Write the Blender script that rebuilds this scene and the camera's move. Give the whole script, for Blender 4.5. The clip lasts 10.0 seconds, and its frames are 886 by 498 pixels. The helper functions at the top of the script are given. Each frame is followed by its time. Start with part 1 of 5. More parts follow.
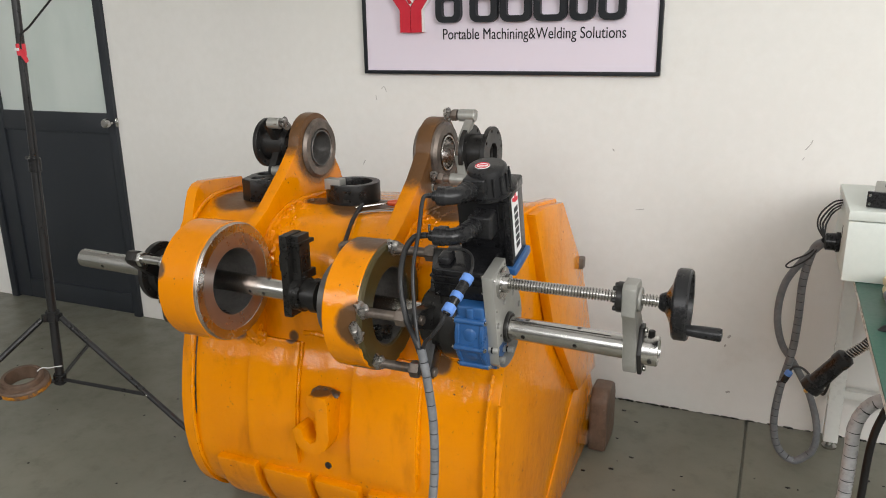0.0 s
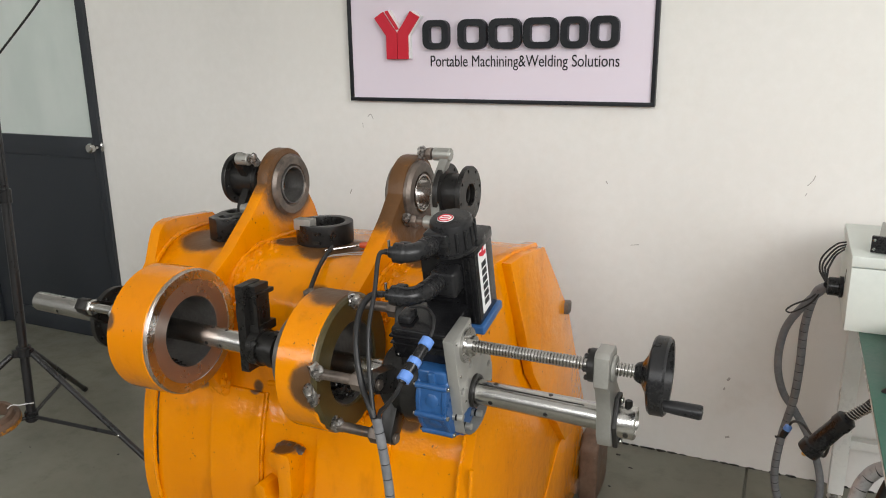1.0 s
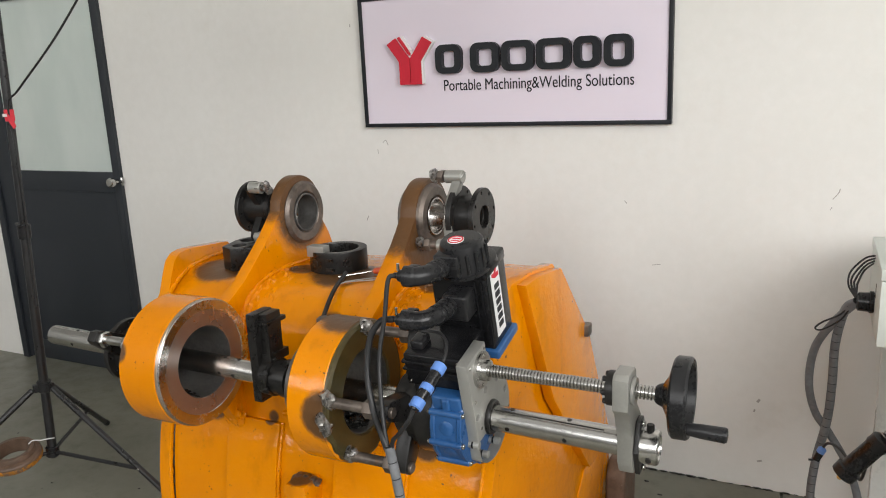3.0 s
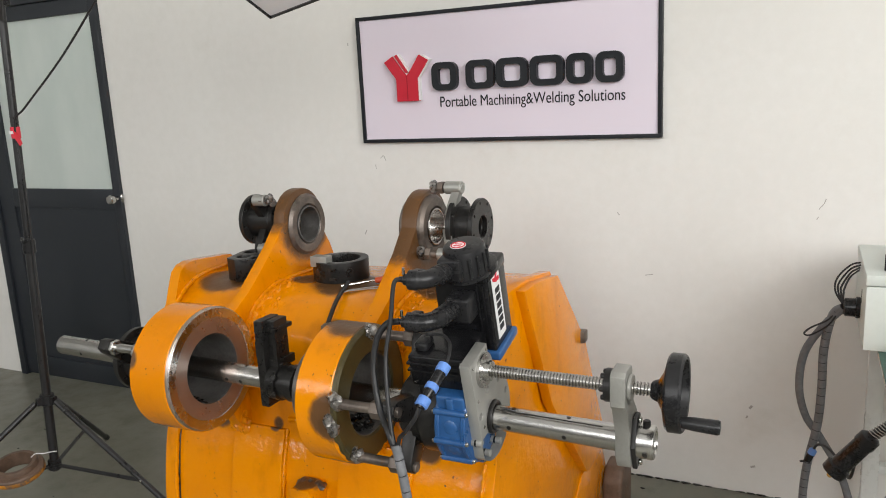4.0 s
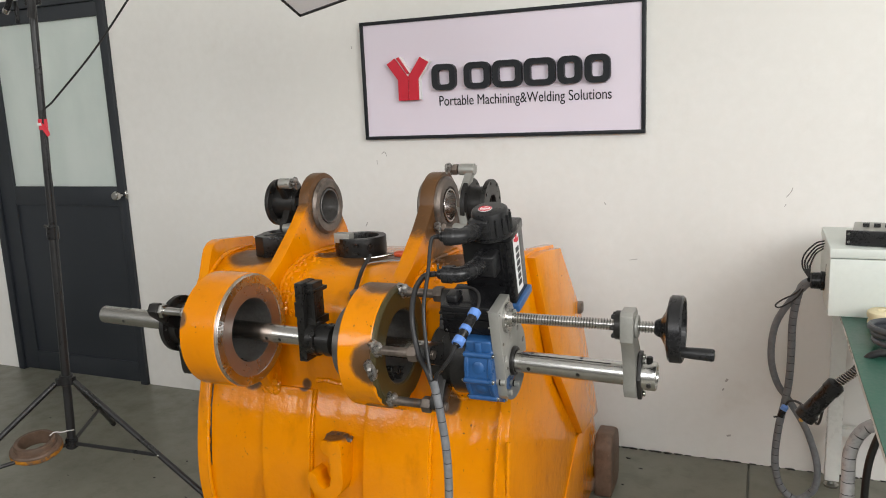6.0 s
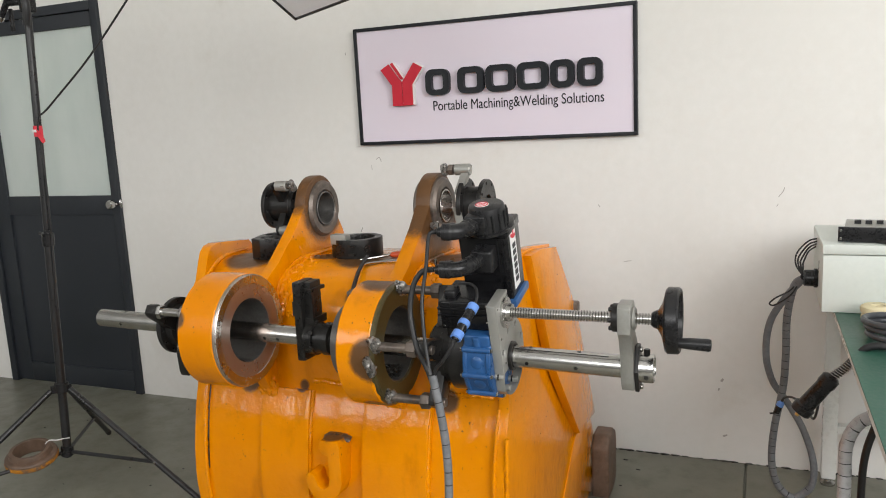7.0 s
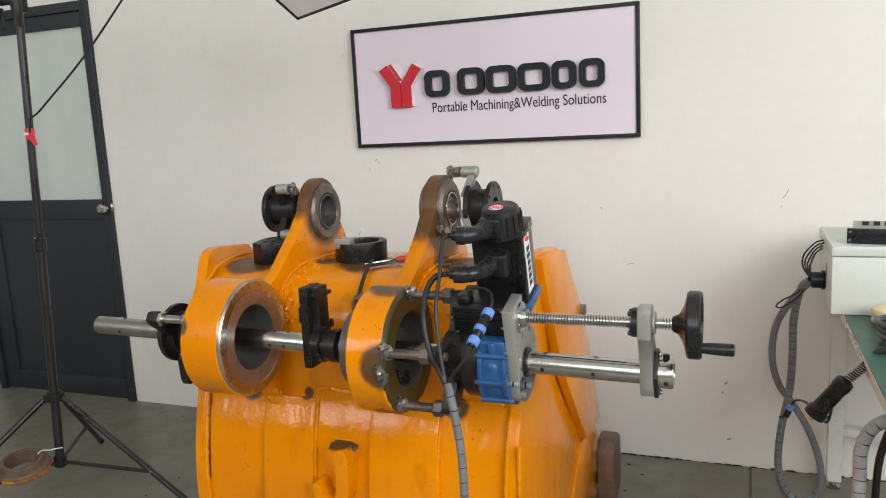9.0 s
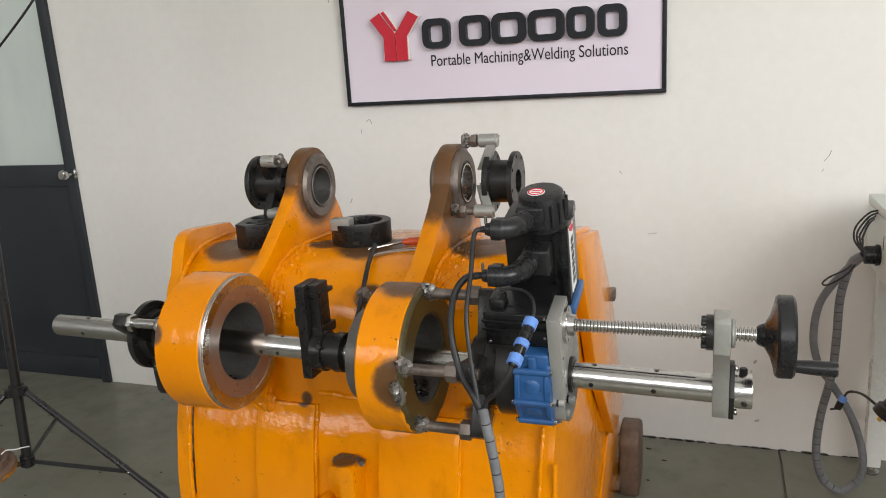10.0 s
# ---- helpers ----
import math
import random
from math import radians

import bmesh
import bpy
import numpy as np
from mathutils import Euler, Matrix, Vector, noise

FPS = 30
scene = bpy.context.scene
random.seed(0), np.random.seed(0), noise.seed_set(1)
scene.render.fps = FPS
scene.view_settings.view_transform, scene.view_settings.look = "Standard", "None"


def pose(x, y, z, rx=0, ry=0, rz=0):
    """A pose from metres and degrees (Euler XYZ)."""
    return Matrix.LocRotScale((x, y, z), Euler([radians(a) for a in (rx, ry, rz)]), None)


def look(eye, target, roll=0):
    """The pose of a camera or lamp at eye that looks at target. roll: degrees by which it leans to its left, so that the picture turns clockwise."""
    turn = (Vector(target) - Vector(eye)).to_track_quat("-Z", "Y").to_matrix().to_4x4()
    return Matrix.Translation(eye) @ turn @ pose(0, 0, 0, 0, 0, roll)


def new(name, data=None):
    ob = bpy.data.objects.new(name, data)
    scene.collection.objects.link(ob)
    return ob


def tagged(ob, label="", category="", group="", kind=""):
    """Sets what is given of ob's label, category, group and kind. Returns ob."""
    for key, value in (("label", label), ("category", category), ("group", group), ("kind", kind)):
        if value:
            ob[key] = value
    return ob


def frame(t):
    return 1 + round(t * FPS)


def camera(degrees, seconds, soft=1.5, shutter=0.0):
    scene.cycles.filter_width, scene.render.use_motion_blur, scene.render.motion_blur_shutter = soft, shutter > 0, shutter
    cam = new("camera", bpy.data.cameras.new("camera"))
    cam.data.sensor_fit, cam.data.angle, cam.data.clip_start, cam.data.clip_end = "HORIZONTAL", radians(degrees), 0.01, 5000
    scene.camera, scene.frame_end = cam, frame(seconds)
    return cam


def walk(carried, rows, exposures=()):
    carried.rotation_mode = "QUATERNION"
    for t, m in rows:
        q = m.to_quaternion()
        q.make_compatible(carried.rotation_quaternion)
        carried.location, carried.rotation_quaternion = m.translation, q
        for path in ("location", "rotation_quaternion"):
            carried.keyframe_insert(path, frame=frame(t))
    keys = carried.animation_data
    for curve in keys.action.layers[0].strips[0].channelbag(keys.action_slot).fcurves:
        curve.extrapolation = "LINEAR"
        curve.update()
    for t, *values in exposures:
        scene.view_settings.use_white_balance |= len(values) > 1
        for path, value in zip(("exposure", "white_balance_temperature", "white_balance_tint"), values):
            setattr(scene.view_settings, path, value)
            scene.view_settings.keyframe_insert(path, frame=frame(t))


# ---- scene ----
cam = camera(60.2, 10.0, soft=1.0)
PATH = [
    (0, (1.605, -2.898, 1.477), (0.833, -1.139, 0.922), -0.9),
    (0.5, (1.617, -2.796, 1.519), (0.834, -1.042, 0.961), -0.7),
    (1, (1.639, -2.729, 1.527), (0.835, -0.975, 1.002), -0.8),
    (1.5, (1.643, -2.698, 1.522), (0.817, -0.948, 1.014), -1.4),
    (2, (1.648, -2.688, 1.516), (0.799, -0.945, 1.025), -2.0),
    (2.5, (1.646, -2.681, 1.512), (0.777, -0.943, 1.038), -2.6),
    (4, (1.658, -2.759, 1.499), (0.807, -0.996, 1.092), -2.9),
    (4.5, (1.645, -2.806, 1.485), (0.82, -1.027, 1.093), -2.7),
    (5, (1.631, -2.884, 1.473), (0.83, -1.091, 1.09), -2.3),
    (5.5, (1.63, -2.977, 1.455), (0.846, -1.176, 1.079), -2.1),
    (7, (1.626, -3.046, 1.401), (0.869, -1.226, 1.064), -2.9),
    (7.5, (1.601, -3.015, 1.392), (0.843, -1.189, 1.088), -2.7),
    (8, (1.581, -3.003, 1.389), (0.833, -1.171, 1.097), -2.5),
    (8.5, (1.575, -3.029, 1.391), (0.835, -1.195, 1.092), -2.6),
    (9, (1.556, -3.03, 1.4), (0.833, -1.195, 1.068), -3.0),
    (9.5, (1.477, -2.94, 1.413), (0.776, -1.108, 1.024), -3.2),
    (10, (1.365, -2.776, 1.437), (0.697, -0.949, 0.969), -3.5),
]
walk(cam, [(t, look(eye, target, roll)) for t, eye, target, roll in PATH])

# ---- world and light ----
world = bpy.data.worlds.new("world")
scene.world = world
world.use_nodes = True
wn = world.node_tree
sky = wn.nodes.new("ShaderNodeTexSky")
sky.sky_type, sky.sun_disc = "NISHITA", False
sky.sun_elevation, sky.sun_rotation = radians(40), radians(200)
wn.links.new(sky.outputs[0], wn.nodes["Background"].inputs[0])
wn.nodes["Background"].inputs[1].default_value = 0.1


def lamp(name, kind, m, power, colour=(1, 1, 1), size=(1, 1), angle=0.1):
    data = bpy.data.lights.new(name, kind)
    data.energy, data.color = power, colour
    if kind == "AREA":
        data.shape, data.size, data.size_y = "RECTANGLE", size[0], size[1]
    else:
        data.angle = angle
    ob = new(name, data)
    ob.matrix_world = m
    return ob


WX0, WX1, WY0, WH = -3.6, 4.6, -6.4, 4.4      # inner faces of the room, the sign's wall is y = 0
SOUTH_WINDOWS = [(-3.2, -1.4), (0.2, 2.2), (2.7, 4.2)]
EAST_WINDOW = (-5.2, -2.4)
lamp("sun", "SUN", look((2, -12, 10), (0.5, 0, 0)), 0.8, (1, 0.96, 0.9), angle=radians(14))
for a, b in SOUTH_WINDOWS:
    lamp("window_daylight", "AREA", look(((a + b) / 2, WY0 - 0.05, 2.95), ((a + b) / 2, 0, 1.2)), 66 * (b - a) / 2, (1, 0.985, 0.96), (b - a, 1.9))
lamp("window_daylight", "AREA", look((WX1 + 0.05, sum(EAST_WINDOW) / 2, 2.6), (1, -2.0, 0.9)), 192, (1, 0.985, 0.96), (2.8, 2.2))

# ---- materials ----


def nodes_of(name):
    m = bpy.data.materials.new(name)
    m.use_nodes = True
    return m, m.node_tree, m.node_tree.nodes["Principled BSDF"]


def node(nt, kind, **values):
    n = nt.nodes.new(kind)
    for key, value in values.items():
        n.inputs[key].default_value = value
    return n


def noise_of(nt, scale, detail=4.0, rough=0.55, stretch=None):
    at = nt.nodes.new("ShaderNodeNewGeometry").outputs["Position"]
    if stretch:
        mul = nt.nodes.new("ShaderNodeVectorMath")
        mul.operation = "MULTIPLY"
        mul.inputs[1].default_value = stretch
        nt.links.new(at, mul.inputs[0])
        at = mul.outputs[0]
    n = node(nt, "ShaderNodeTexNoise", Scale=scale, Detail=detail, Roughness=rough)
    nt.links.new(at, n.inputs["Vector"])
    return n.outputs["Fac"]


def ramp(nt, value, low, high, a=0.0, b=1.0):
    n = nt.nodes.new("ShaderNodeMapRange")
    n.interpolation_type = "SMOOTHSTEP"
    for key, v in zip((1, 2, 3, 4), (low, high, a, b)):
        n.inputs[key].default_value = v
    nt.links.new(value, n.inputs[0])
    return n.outputs[0]


def blend(nt, fac, a, b):
    n = nt.nodes.new("ShaderNodeMix")
    n.data_type = "RGBA"
    for socket, v in ((n.inputs[6], a), (n.inputs[7], b)):
        if isinstance(v, tuple):
            socket.default_value = (*v, 1)
        else:
            nt.links.new(v, socket)
    if isinstance(fac, float):
        n.inputs[0].default_value = fac
    else:
        nt.links.new(fac, n.inputs[0])
    return n.outputs[2]


def calc(nt, op, a, b=0.0):
    n = nt.nodes.new("ShaderNodeMath")
    n.operation = op
    for socket, v in zip(n.inputs, (a, b)):
        if isinstance(v, (int, float)):
            socket.default_value = v
        else:
            nt.links.new(v, socket)
    return n.outputs[0]


def bump(nt, bsdf, height, strength, distance):
    n = node(nt, "ShaderNodeBump", Strength=strength, Distance=distance)
    nt.links.new(height, n.inputs["Height"])
    nt.links.new(n.outputs[0], bsdf.inputs["Normal"])


def surface(name, base, other, rough=0.5, metal=0.0, fine=60.0, coarse=5.0, spread=0.12, relief=0.2, depth=0.002, coat=0.0, stretch=None, dirt=None, dirt_at=(0.58, 0.75), spec=0.5):
    """Two tones mixed by coarse and fine grain, worn gloss and fine relief; dirt: a third tone in patches."""
    m, nt, bsdf = nodes_of(name)
    big, small = noise_of(nt, coarse, 5, 0.6, stretch), noise_of(nt, fine, 3, 0.6, stretch)
    both = calc(nt, "ADD", calc(nt, "MULTIPLY", big, 0.65), calc(nt, "MULTIPLY", small, 0.35))
    colour = blend(nt, ramp(nt, both, 0.36, 0.64), base, other)
    if dirt:
        colour = blend(nt, ramp(nt, noise_of(nt, coarse * 2.3, 8, 0.7), dirt_at[0], dirt_at[1]), colour, dirt)
    nt.links.new(colour, bsdf.inputs["Base Color"])
    nt.links.new(ramp(nt, both, 0.3, 0.7, max(0.03, rough - spread), min(1, rough + spread)), bsdf.inputs["Roughness"])
    bsdf.inputs["Metallic"].default_value = metal
    bsdf.inputs["Coat Weight"].default_value = coat
    bsdf.inputs["Specular IOR Level"].default_value = spec
    bsdf.inputs["Coat Roughness"].default_value = 0.12
    bump(nt, bsdf, both, relief, depth)
    return m


# places where welding has scorched the paint: x, y, z, reach
SCORCH = [(0.335, -0.960, 1.155, 0.165), (0.735, -0.99, 1.17, 0.235), (0.62, -1.27, 0.94, 0.06), (0.83, -1.58, 0.87, 0.075), (0.80, -1.42, 1.03, 0.10),
          (0.42, -1.05, 1.0, 0.07), (0.285, -1.57, 0.93, 0.036), (0.285, -1.56, 0.84, 0.036), (0.55, -1.06, 1.0, 0.13), (0.18, -1.09, 1.0, 0.13),
          (0.84, -1.05, 0.995, 0.12), (0.44, -1.285, 0.672, 0.026), (0.57, -1.35, 0.56, 0.045), (0.80, -1.50, 0.745, 0.05), (0.255, -1.28, 0.67, 0.05), (0.88, -1.29, 0.67, 0.05)]


def yellow_paint():
    m, nt, bsdf = nodes_of("thick_yellow_paint")
    at = nt.nodes.new("ShaderNodeNewGeometry").outputs["Position"]
    big, small, run = noise_of(nt, 3.5, 5), noise_of(nt, 48, 4, 0.65), noise_of(nt, 14, 4, 0.6, (1, 1, 0.35))
    colour = blend(nt, ramp(nt, big, 0.32, 0.68), (0.70, 0.224, 0.0), (0.76, 0.256, 0.0))
    colour = blend(nt, ramp(nt, run, 0.52, 0.74, 0, 0.55), colour, (0.50, 0.15, 0.0))
    grime = calc(nt, "MULTIPLY", ramp(nt, noise_of(nt, 7.5, 10, 0.72), 0.58, 0.76), ramp(nt, small, 0.4, 0.62, 0.1, 0.6))
    colour = blend(nt, grime, colour, (0.27, 0.10, 0.008))
    total = None
    for x, y, z, reach in SCORCH:
        d = nt.nodes.new("ShaderNodeVectorMath")
        d.operation = "DISTANCE"
        d.inputs[1].default_value = (x, y, z)
        nt.links.new(at, d.inputs[0])
        spot = ramp(nt, d.outputs["Value"], reach * 0.45, reach * 1.15, 1.0, 0.0)
        total = spot if total is None else calc(nt, "MAXIMUM", total, spot)
    ragged = ramp(nt, calc(nt, "MULTIPLY", total, calc(nt, "ADD", 0.32, calc(nt, "MULTIPLY", noise_of(nt, 17, 10, 0.75), 1.3))), 0.38, 0.86, 0.0, 0.92)
    colour = blend(nt, ragged, colour, (0.055, 0.035, 0.02))
    chips = ramp(nt, noise_of(nt, 95, 2, 0.5), 0.70, 0.73)
    colour = blend(nt, calc(nt, "MULTIPLY", chips, ramp(nt, noise_of(nt, 6, 3), 0.47, 0.6)), colour, (0.05, 0.035, 0.025))
    nt.links.new(colour, bsdf.inputs["Base Color"])
    nt.links.new(calc(nt, "ADD", ramp(nt, noise_of(nt, 20, 5), 0.3, 0.7, 0.035, 0.10), calc(nt, "MULTIPLY", ragged, 0.35)), bsdf.inputs["Roughness"])
    bsdf.inputs["Coat Weight"].default_value = 0.0
    bsdf.inputs["Specular IOR Level"].default_value = 0.33
    bsdf.inputs["Coat Roughness"].default_value = 0.12
    lump = calc(nt, "ADD", calc(nt, "MULTIPLY", noise_of(nt, 27, 3), 0.8), calc(nt, "MULTIPLY", small, 0.25))
    bump(nt, bsdf, lump, 0.42, 0.007)
    return m


def concrete_floor():
    m, nt, bsdf = nodes_of("grey_green_floor")
    big, small = noise_of(nt, 1.6, 6, 0.6), noise_of(nt, 70, 4, 0.7)
    mid = noise_of(nt, 9, 8, 0.7)
    colour = blend(nt, ramp(nt, big, 0.3, 0.7), (0.155, 0.152, 0.120), (0.200, 0.196, 0.158))
    colour = blend(nt, ramp(nt, mid, 0.5, 0.72, 0, 0.5), colour, (0.125, 0.121, 0.096))
    colour = blend(nt, ramp(nt, small, 0.68, 0.75, 0, 0.5), colour, (0.07, 0.066, 0.052))
    nt.links.new(colour, bsdf.inputs["Base Color"])
    nt.links.new(ramp(nt, mid, 0.3, 0.7, 0.28, 0.5), bsdf.inputs["Roughness"])
    bump(nt, bsdf, calc(nt, "ADD", calc(nt, "MULTIPLY", mid, 0.4), calc(nt, "MULTIPLY", small, 0.6)), 0.15, 0.002)
    return m


def plain(name, base, rough=0.5, metal=0.0):
    m, nt, bsdf = nodes_of(name)
    bsdf.inputs["Base Color"].default_value = (*base, 1)
    bsdf.inputs["Roughness"].default_value, bsdf.inputs["Metallic"].default_value = rough, metal
    return m


YELLOW = yellow_paint()
FLOOR = concrete_floor()
WALL = surface("white_emulsion", (0.75, 0.735, 0.70), (0.79, 0.775, 0.745), 0.75, fine=25, coarse=0.9, relief=0.12, depth=0.002, dirt=(0.70, 0.675, 0.63), dirt_at=(0.55, 0.8))
# unseen walls, kept grey so the yellow paint reflects less white
FAR_WALL = surface("grey_unseen_wall", (0.34, 0.34, 0.33), (0.40, 0.40, 0.385), 0.75, coarse=1.2)
# unseen ceiling, kept pale to bounce more light down from above
CEILING = surface("ceiling_grey_white", (0.70, 0.695, 0.675), (0.74, 0.735, 0.715), 0.8)
SLATE = surface("dark_slate_paint", (0.016, 0.020, 0.026), (0.024, 0.028, 0.035), 0.45, fine=90, coarse=2.5, relief=0.1, depth=0.001)
STEEL = surface("turned_steel", (0.50, 0.495, 0.48), (0.56, 0.55, 0.535), 0.24, 1.0, fine=160, coarse=5, spread=0.03, relief=0.012, depth=0.0003, stretch=(6, 1, 1))
BORE_STEEL = surface("bored_steel", (0.42, 0.40, 0.38), (0.56, 0.54, 0.52), 0.26, 1.0, fine=120, coarse=9, spread=0.05, relief=0.03, depth=0.0003)
FACED_STEEL = surface("faced_steel", (0.36, 0.29, 0.25), (0.40, 0.33, 0.29), 0.30, 0.85, fine=40, coarse=4, spread=0.05, relief=0.04, depth=0.0003)
BARE_IRON = surface("scorched_iron", (0.085, 0.07, 0.06), (0.20, 0.165, 0.14), 0.42, 0.6, fine=60, coarse=16, relief=0.35, depth=0.002, dirt=(0.14, 0.07, 0.03))
OLIVE_FACE = surface("oiled_iron_face", (0.055, 0.044, 0.015), (0.09, 0.07, 0.026), 0.42, 0.3, fine=80, coarse=12, relief=0.3, depth=0.0015, dirt=(0.03, 0.022, 0.015))
# dull iron of the hub bores; also puts shade into the first eye's lining
DARK_BORE = surface("dull_shaded_bore_iron", (0.075, 0.07, 0.066), (0.13, 0.125, 0.118), 0.4, 0.35, fine=120, coarse=9, relief=0.2, depth=0.0008)
WELD = surface("weld_metal", (0.10, 0.095, 0.09), (0.42, 0.40, 0.38), 0.3, 0.8, fine=120, coarse=45, relief=0.7, depth=0.004)
BLACK_OXIDE = surface("black_oxide_steel", (0.010, 0.0095, 0.009), (0.022, 0.021, 0.020), 0.34, 0.15, fine=110, coarse=9, relief=0.12, depth=0.0008, spec=0.35)
BLACK_PLASTIC = surface("black_plastic", (0.011, 0.011, 0.012), (0.019, 0.019, 0.020), 0.30, fine=180, coarse=12, relief=0.12, depth=0.0006, spec=0.3)
BLACK_ENAMEL = surface("black_enamel", (0.007, 0.007, 0.008), (0.012, 0.012, 0.013), 0.2, fine=90, coarse=7, spread=0.07, relief=0.1, depth=0.0008, spec=0.3)
ALU = surface("grey_anodised_aluminium", (0.31, 0.31, 0.285), (0.36, 0.355, 0.33), 0.42, 0.5, fine=150, coarse=7, relief=0.08, depth=0.0005)
BLUE = surface("blue_hammered_paint", (0.012, 0.065, 0.19), (0.02, 0.09, 0.25), 0.35, fine=75, coarse=9, relief=0.3, depth=0.002, coat=0.2, dirt=(0.015, 0.04, 0.09))
BLUE_CAP = surface("light_blue_plastic", (0.10, 0.22, 0.58), (0.13, 0.27, 0.64), 0.4)
SLEEVE = surface("grey_spiral_sleeve", (0.13, 0.135, 0.145), (0.19, 0.195, 0.205), 0.4, fine=90, coarse=18, relief=0.1)
PALE_SLEEVE = surface("pale_grey_sleeve", (0.36, 0.36, 0.37), (0.46, 0.46, 0.47), 0.32, fine=90, coarse=18, relief=0.1)
SLEEVE_DARK = surface("dark_grey_cable", (0.045, 0.048, 0.055), (0.07, 0.075, 0.082), 0.4, fine=90, coarse=18, relief=0.1)
RUBBER = surface("black_cable", (0.010, 0.010, 0.011), (0.020, 0.020, 0.021), 0.5, fine=90, coarse=15)
RUST = surface("brown_rust", (0.095, 0.058, 0.038), (0.16, 0.10, 0.068), 0.55, fine=60, coarse=14, relief=0.5, depth=0.004, dirt=(0.26, 0.21, 0.17))
MACHINE_WHITE = surface("pale_enamel", (0.60, 0.64, 0.60), (0.64, 0.68, 0.64), 0.35, coarse=2)
FRAME_WHITE = surface("white_tube", (0.72, 0.73, 0.70), (0.77, 0.78, 0.75), 0.35, coarse=3, dirt=(0.55, 0.53, 0.48), dirt_at=(0.66, 0.8))
GREEN_MAT = surface("green_bench_mat", (0.018, 0.085, 0.058), (0.025, 0.11, 0.075), 0.45, coarse=3, fine=90)
SIGN_FACE = surface("pale_lilac_board", (0.73, 0.66, 0.745), (0.735, 0.666, 0.75), 0.42, coarse=1.2, spread=0.02, relief=0.0, spec=0.3)
SIGN_RED = surface("red_acrylic", (0.56, 0.016, 0.035), (0.59, 0.019, 0.042), 0.42, spread=0.03, relief=0.0, spec=0.25)
SIGN_BLACK = surface("black_acrylic", (0.014, 0.0155, 0.019), (0.017, 0.019, 0.022), 0.42, spread=0.03, relief=0.0, spec=0.2)
LABEL_WHITE = plain("white_label", (0.78, 0.78, 0.78), 0.4)
TAPE_RED = surface("red_tape", (0.62, 0.02, 0.04), (0.68, 0.04, 0.06), 0.4, coarse=20)
CLOTH_WHITE = surface("white_diffuser_cloth", (0.80, 0.80, 0.83), (0.84, 0.84, 0.87), 0.8, fine=220, coarse=6)
CHROME = surface("polished_chrome", (0.46, 0.45, 0.43), (0.54, 0.53, 0.51), 0.16, 1.0, spread=0.05, relief=0.03)
STAND_BLACK = surface("satin_black_tube", (0.012, 0.012, 0.013), (0.020, 0.020, 0.021), 0.35, fine=90, coarse=6, relief=0.05)
ORANGE = surface("orange_handle", (0.62, 0.08, 0.02), (0.7, 0.11, 0.03), 0.4)
# black for swarf and grit, and for the shade painted into small holes
SWARF_AND_SHADE = surface("black_swarf_and_hole_shade", (0.006, 0.006, 0.006), (0.03, 0.028, 0.025), 0.3, 0.3, fine=150, coarse=40, relief=0.8, depth=0.004)
WORN_YELLOW = surface("worn_yellow_paint", (0.30, 0.12, 0.01), (0.62, 0.25, 0.01), 0.5, fine=80, coarse=18, relief=0.3, dirt=(0.12, 0.075, 0.05), dirt_at=(0.45, 0.6))
CREAM = surface("cream_foam", (0.66, 0.58, 0.36), (0.74, 0.66, 0.44), 0.7, coarse=20)


def frosted():
    m, nt, bsdf = nodes_of("frosted_glass")
    streak = noise_of(nt, 4.0, 4, 0.5, (1, 1, 0.5))
    nt.links.new(blend(nt, ramp(nt, streak, 0.35, 0.7), (0.60, 0.66, 0.63), (0.68, 0.73, 0.70)), bsdf.inputs["Base Color"])
    bsdf.inputs["Roughness"].default_value = 0.3
    bsdf.inputs["Transmission Weight"].default_value = 0.2
    return m


GLASS = frosted()

# ---- mesh tools ----
AT = {}                    # where each thing or part has its origin


def thing(name, at, label, category, group="", kind=""):
    ob = tagged(new(name), label, category, group, kind)
    ob.location, AT[ob] = at, Vector(at)
    return ob


def finish(bm, origin, bev=0.0, seg=2, angle=35):
    bmesh.ops.remove_doubles(bm, verts=bm.verts, dist=1e-5)
    bmesh.ops.recalc_face_normals(bm, faces=bm.faces)
    if bev:
        sharp = [e for e in bm.edges if len(e.link_faces) == 2 and e.calc_face_angle(0) > radians(30)]
        bmesh.ops.bevel(bm, geom=sharp, offset=bev, segments=seg, profile=0.6, affect="EDGES", clamp_overlap=True)
    for v in bm.verts:
        v.co -= origin
    for f in bm.faces:
        f.smooth = True
    me = bpy.data.meshes.new("mesh")
    bm.to_mesh(me)
    bm.free()
    me.set_sharp_from_angle(angle=radians(angle))
    return me


def part(name, bm, material, parent, label="", bev=0.0, seg=2, angle=35):
    """bm, in world coordinates, as one mesh under parent."""
    me = finish(bm, AT[parent], bev, seg, angle)
    me.materials.append(material)
    ob = new(name, me)
    ob.parent, AT[ob] = parent, AT[parent]
    return tagged(ob, label)


def solid(name, bm, material, label, category, group="", kind="", bev=0.0, seg=2, angle=35, at=None):
    """bm as a thing, or a piece of the setting, of one mesh."""
    if at is None:
        lo = [min(v.co[i] for v in bm.verts) for i in range(3)]
        hi = [max(v.co[i] for v in bm.verts) for i in range(3)]
        at = ((lo[0] + hi[0]) / 2, (lo[1] + hi[1]) / 2, lo[2])
    me = finish(bm, Vector(at), bev, seg, angle)
    me.materials.append(material)
    ob = tagged(new(name, me), label, category, group, kind)
    ob.location, AT[ob] = at, Vector(at)
    return ob


